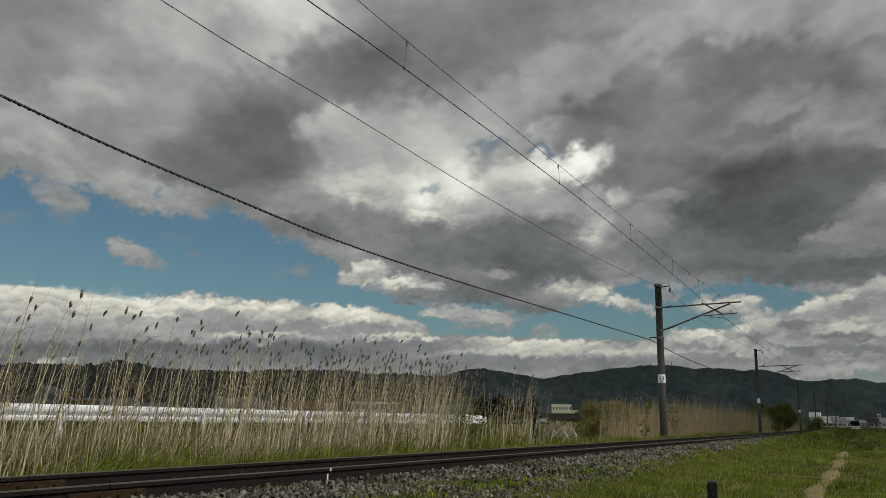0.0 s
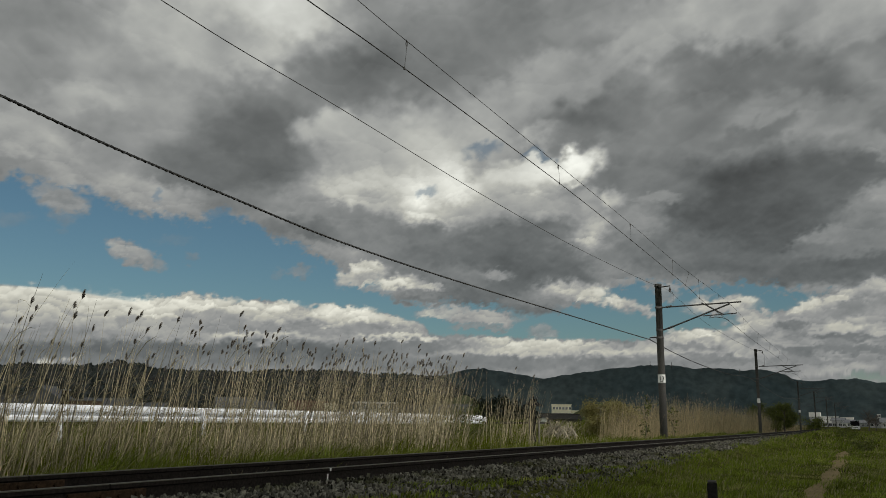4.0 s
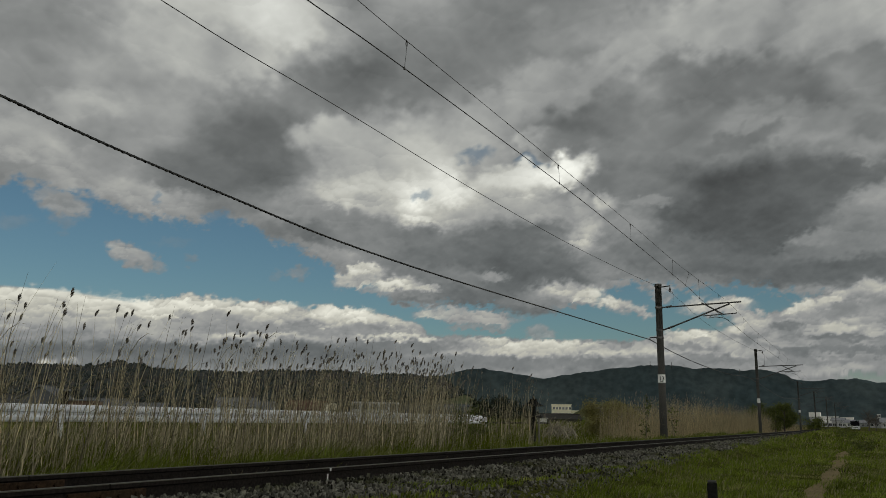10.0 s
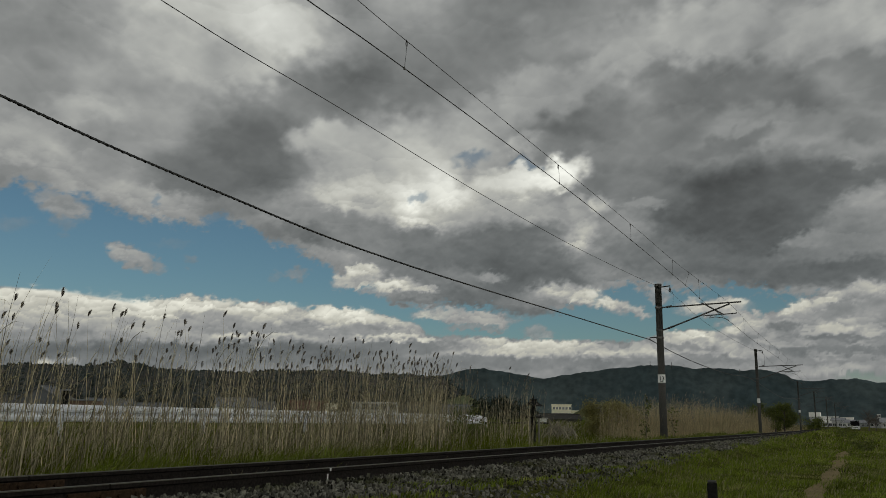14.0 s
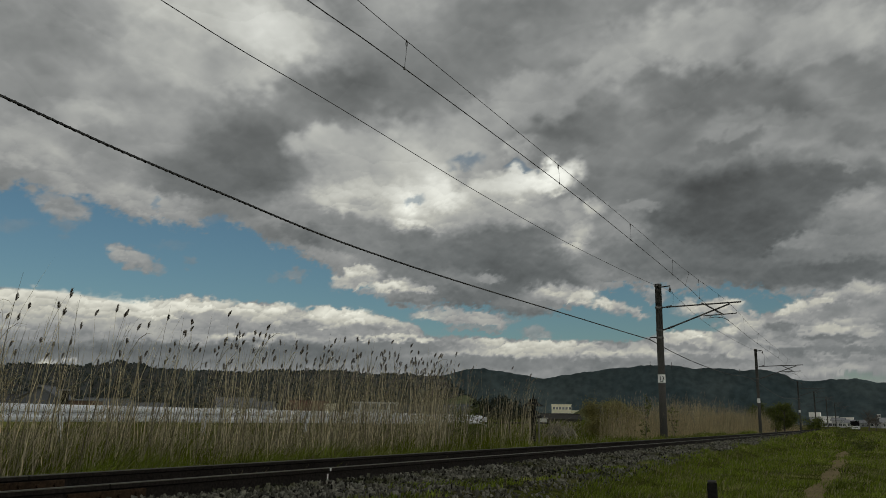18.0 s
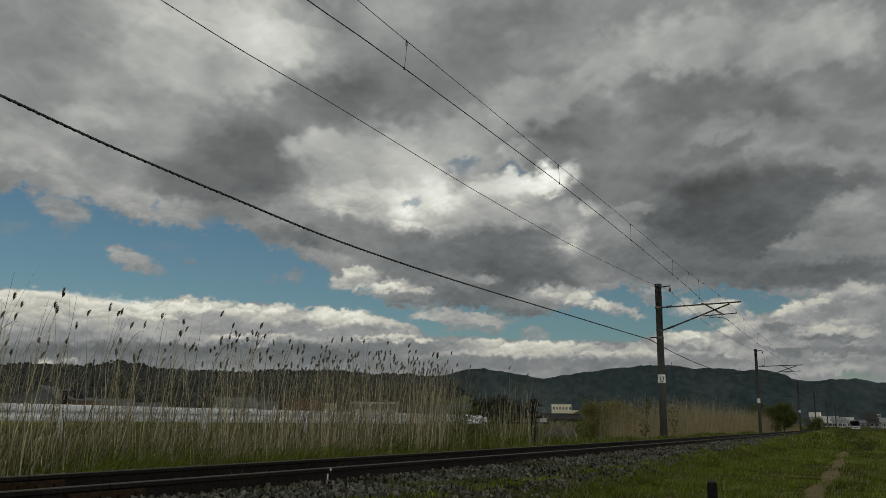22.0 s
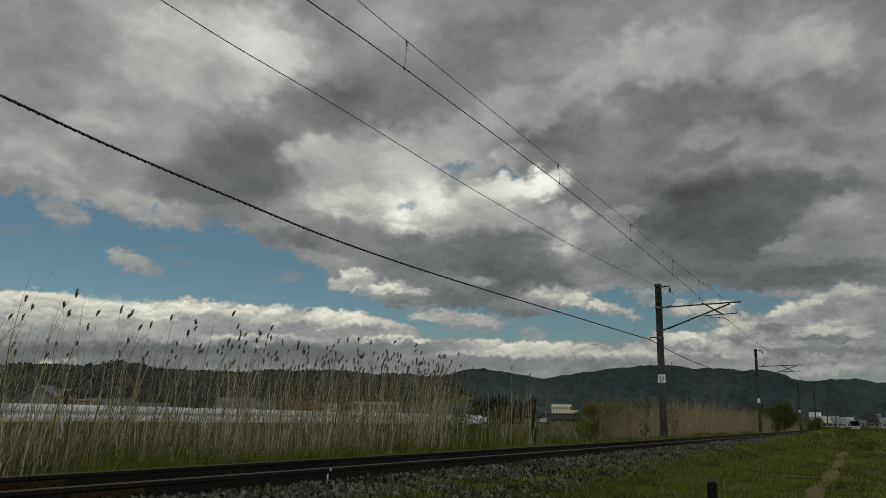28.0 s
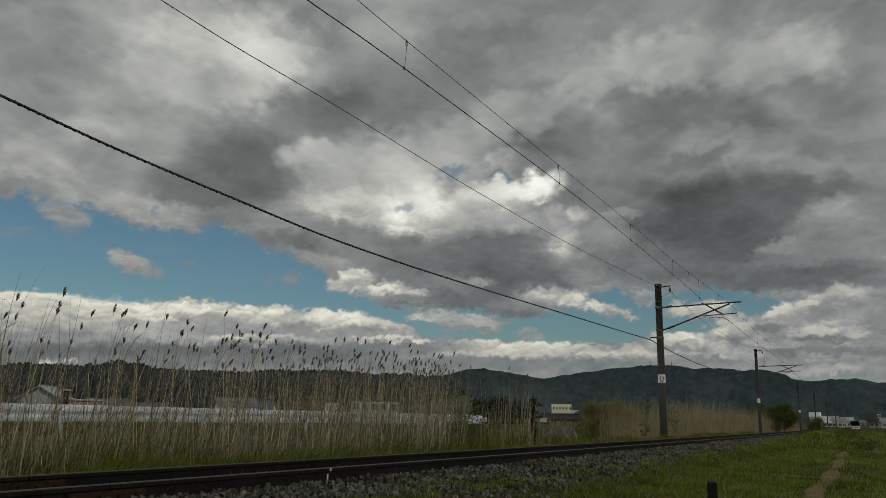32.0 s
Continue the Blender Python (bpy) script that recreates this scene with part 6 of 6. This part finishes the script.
fence = tagged(empty("fence", pose(0, 0, 0)), "low dark wooden rail fence beyond the weeds", "fence")
part("rail", tube_bm([(-13.0, 27.2, 0.39), (-13.0, 30.5, 0.41), (-13.0, 33.6, 0.41)], 0.03, 8), DARK_TIMBER, fence)
for yf in (27.4, 29.4):
    part("post", tube_bm([(-13.0, yf, -0.6), (-13.0, yf, 0.40), (-13.0, yf, 0.46)], [0.02, 0.02, 0.018], 8), DARK_TIMBER, fence)

brush = Soup()
br_rng = random.Random(21)
for _ in range(430):
    a, r = br_rng.uniform(0, math.tau), 1.2 * math.sqrt(br_rng.random())
    foot = Vector((math.cos(a) * r, math.sin(a) * r * 0.7, -0.1))
    tip = Vector((br_rng.gauss(0.15, 0.42), br_rng.gauss(0, 0.3), br_rng.uniform(0.2, 0.95)))
    if br_rng.random() < 0.42:
        tip = foot + Vector((br_rng.uniform(-0.7, 0.7), br_rng.uniform(-0.3, 0.3), br_rng.uniform(0.05, 0.3)))
    middle = foot.lerp(tip, 0.5) + Vector((br_rng.gauss(0, 0.07), br_rng.gauss(0, 0.07), br_rng.gauss(0.05, 0.05)))
    brush.stalk([foot, middle, tip + (tip - middle) * br_rng.uniform(0, 0.25)], br_rng.uniform(0.014, 0.034), 0.007)
pile = new("brush_pile", brush.mesh("brush_pile", [DEAD_WOOD]))
pile.matrix_basis = pose(-12.75, 33.9, -0.38) @ Matrix.Diagonal((1.0, 0.9, 0.95, 1))
tagged(pile, "grey heap of dead branches in the weeds", "brush pile", kind="stuff")

marker = tagged(empty("boundary_post", pose(-1.76, 9.32, -0.555, 0, 0, 12)), "short square dark weathered boundary post in grass", "post")
part("shaft", box_bm((-0.052, -0.052, -0.1), (0.052, 0.052, 0.43), bevel=0.012), DARK_TIMBER, marker)
part("cap", box_bm((-0.047, -0.047, 0.43), (0.047, 0.047, 0.452), bevel=0.012), CONCRETE, marker, "worn grey top")

# aerials on the mountain crest
for az, el, h in ((-14.3, 3.80, 27.0), (-12.9, 3.78, 16.0), (-12.1, 3.70, 13.0), (-11.0, 3.55, 12.0), (-10.7, 3.53, 15.0), (-8.6, 3.40, 10.0)):
    d = 3890.0
    aerial = tagged(empty("aerial_mast", pose(d * math.sin(radians(az)), d * math.cos(radians(az)), d * math.tan(radians(el)) - 14.0)), "thin steel aerial mast on the mountain crest", "mast", "aerial masts")
    part("tower", tube_bm([(0, 0, 0), (0, 0, 14 + h)], [1.6, 0.7], 5), STEEL, aerial)
    part("dish", tube_bm([(0, -1.2, 9 + h * 0.5), (0, -2.2, 9 + h * 0.5)], [1.5, 1.9], 10), WALL_GREY, aerial)


# ---- ballast stones ----


def stone_shape(r, size):
    """A broken stone: a rough block with knocked-off corners."""
    sx, sy, sz = r.uniform(0.9, 1.9), r.uniform(0.6, 1.1), r.uniform(0.25, 0.6)
    return [Vector((x * sx, y * sy, z * sz)) * size * r.uniform(0.55, 1.15) for z in (-1, 1) for x, y in ((-1, -1), (1, -1), (1, 1), (-1, 1))]


BLOCK = [(0, 2, 1), (0, 3, 2), (4, 5, 6), (4, 6, 7), (0, 1, 5), (0, 5, 4), (1, 2, 6), (1, 6, 5), (2, 3, 7), (2, 7, 6), (3, 0, 4), (3, 4, 7)]
st_rng = random.Random(31)
ballast = bpy.data.objects["ballast_bed"]
stone_meshes = [raw_mesh("stone", [tuple(v) for v in stone_shape(st_rng, 0.021)], BLOCK, STONE) for _ in range(10)]


def stone_spot(r, y0, y1, power):
    y = y0 + (y1 - y0) * r.random() ** power
    off = r.choice((r.uniform(0.66, 2.5), r.uniform(0.66, 2.5), r.uniform(0.66, 2.2), r.uniform(-0.5, 0.5), r.uniform(-1.8, -0.66)))
    room = ballast_edge(y) + 0.12 - track_x(y)
    if off > room:
        off = r.uniform(0.66, room)
    lift = -0.185 if abs(off) < 1.65 else -0.185 - (abs(off) - 1.65) * 0.3
    lift += 0.045 * min(1.0, max(0.0, (1.25 - abs(off)) / 0.45)) * (abs(off) > 0.6)
    return track_x(y) + off, y, lift + r.uniform(-0.012, 0.032)


for i in range(300):
    y = st_rng.uniform(5.8, 10.5)
    off = st_rng.uniform(1.05, 2.0)
    z = -0.165 - max(0, off - 1.65) * 0.3
    k = st_rng.uniform(0.8, 1.35)
    ob = shared("stone", stone_meshes[i % 10], ballast, Matrix.Translation((track_x(y) + off, y, z + st_rng.uniform(-0.015, 0.018))) @ Euler((st_rng.uniform(0, 6), st_rng.uniform(0, 6), st_rng.uniform(0, 6))).to_matrix().to_4x4() @ Matrix.Diagonal((k, k, k, 1)))
verts, faces = [], []
for i in range(60000):
    x, y, z = stone_spot(st_rng, 3.0, 62.0, 1.6) if i < 48000 else stone_spot(st_rng, -12.0, 3.6, 1.0)
    grow = 1.0 + min(1.3, max(0, y - 8) / 16)
    turn = Euler((st_rng.uniform(0, 6), st_rng.uniform(0, 6), st_rng.uniform(0, 6))).to_matrix()
    n0 = len(verts)
    c = Vector((x, y, z))
    verts.extend(tuple(c + turn @ v) for v in stone_shape(st_rng, st_rng.uniform(0.009, 0.020) * grow))
    faces.extend((a + n0, b + n0, d + n0) for a, b, d in BLOCK)
rest = new("stones", raw_mesh("stones", verts, faces, STONE_MANY))
rest.parent = ballast
tagged(rest, "loose grey broken stones", kind="stuff")

# ---- what moves ----
# the lean of the reeds in the gusts, in degrees, from time to time
GUSTS = ((0, 4.2), (1, 4.6), (2, 3.8), (3, 5.2), (4.5, 4.6), (6, 5.4), (6.6, 4.4), (7.2, 1.8), (8, 2.4), (9, 2.0), (10, 0.9), (11, 1.3), (12, 0.6), (13, -0.4), (14, -0.8), (14.6, 0.4), (16.5, 0.8), (17.5, 1.2), (18.2, 0.2), (19, 0.5), (20, 0.2), (21, -0.2), (22, -1.4), (22.6, -0.3), (23.4, -0.6), (24, -1.6), (25, 0.2), (26, 1.0), (27.5, 2.0), (28.5, 2.6), (29.2, 2.0), (30, 1.0), (31, 0.9), (32, -0.2))


def gust(t):
    return float(np.interp(t, [g[0] for g in GUSTS], [g[1] for g in GUSTS]))


def motions():
    walk(cloud_layer, [(t, Matrix.Translation(DRIFT * (t - 13.0))) for t in (0.0, 8.0, 16.0, 24.0, 32.0)])
    across = Vector((-WIND.y, WIND.x, 0))
    r = random.Random(5)
    for ob, x, y, scale, turn in reeds:
        far = y > 30
        step = 1.0 if far else 0.4
        stand = ob.matrix_basis.translation.copy()
        phase, beat, swing = r.uniform(0, math.tau), r.uniform(0.62, 0.9), r.uniform(0.5, 1.1)
        lag = (WIND.x * x + WIND.y * y) / 7.0 + r.uniform(-0.3, 0.3)
        rows = []
        for k in range(int(32 / step) + 1):
            t = k * step
            lean = gust(min(32, max(0, t - lag * 0.25 - 0.4))) * (0.45 if far else 1.0) + swing * math.sin(t * math.tau * beat + phase - lag * 2) * (0.4 if far else 0.8)
            roll = 0.5 * math.sin(t * 2.9 + phase * 2)
            m = Matrix.Translation(stand) @ Matrix.Rotation(radians(lean), 4, across) @ Matrix.Rotation(radians(roll), 4, WIND) @ pose(0, 0, 0, 0, 0, turn)
            rows.append((t, m))
        walk(ob, rows)


motions()
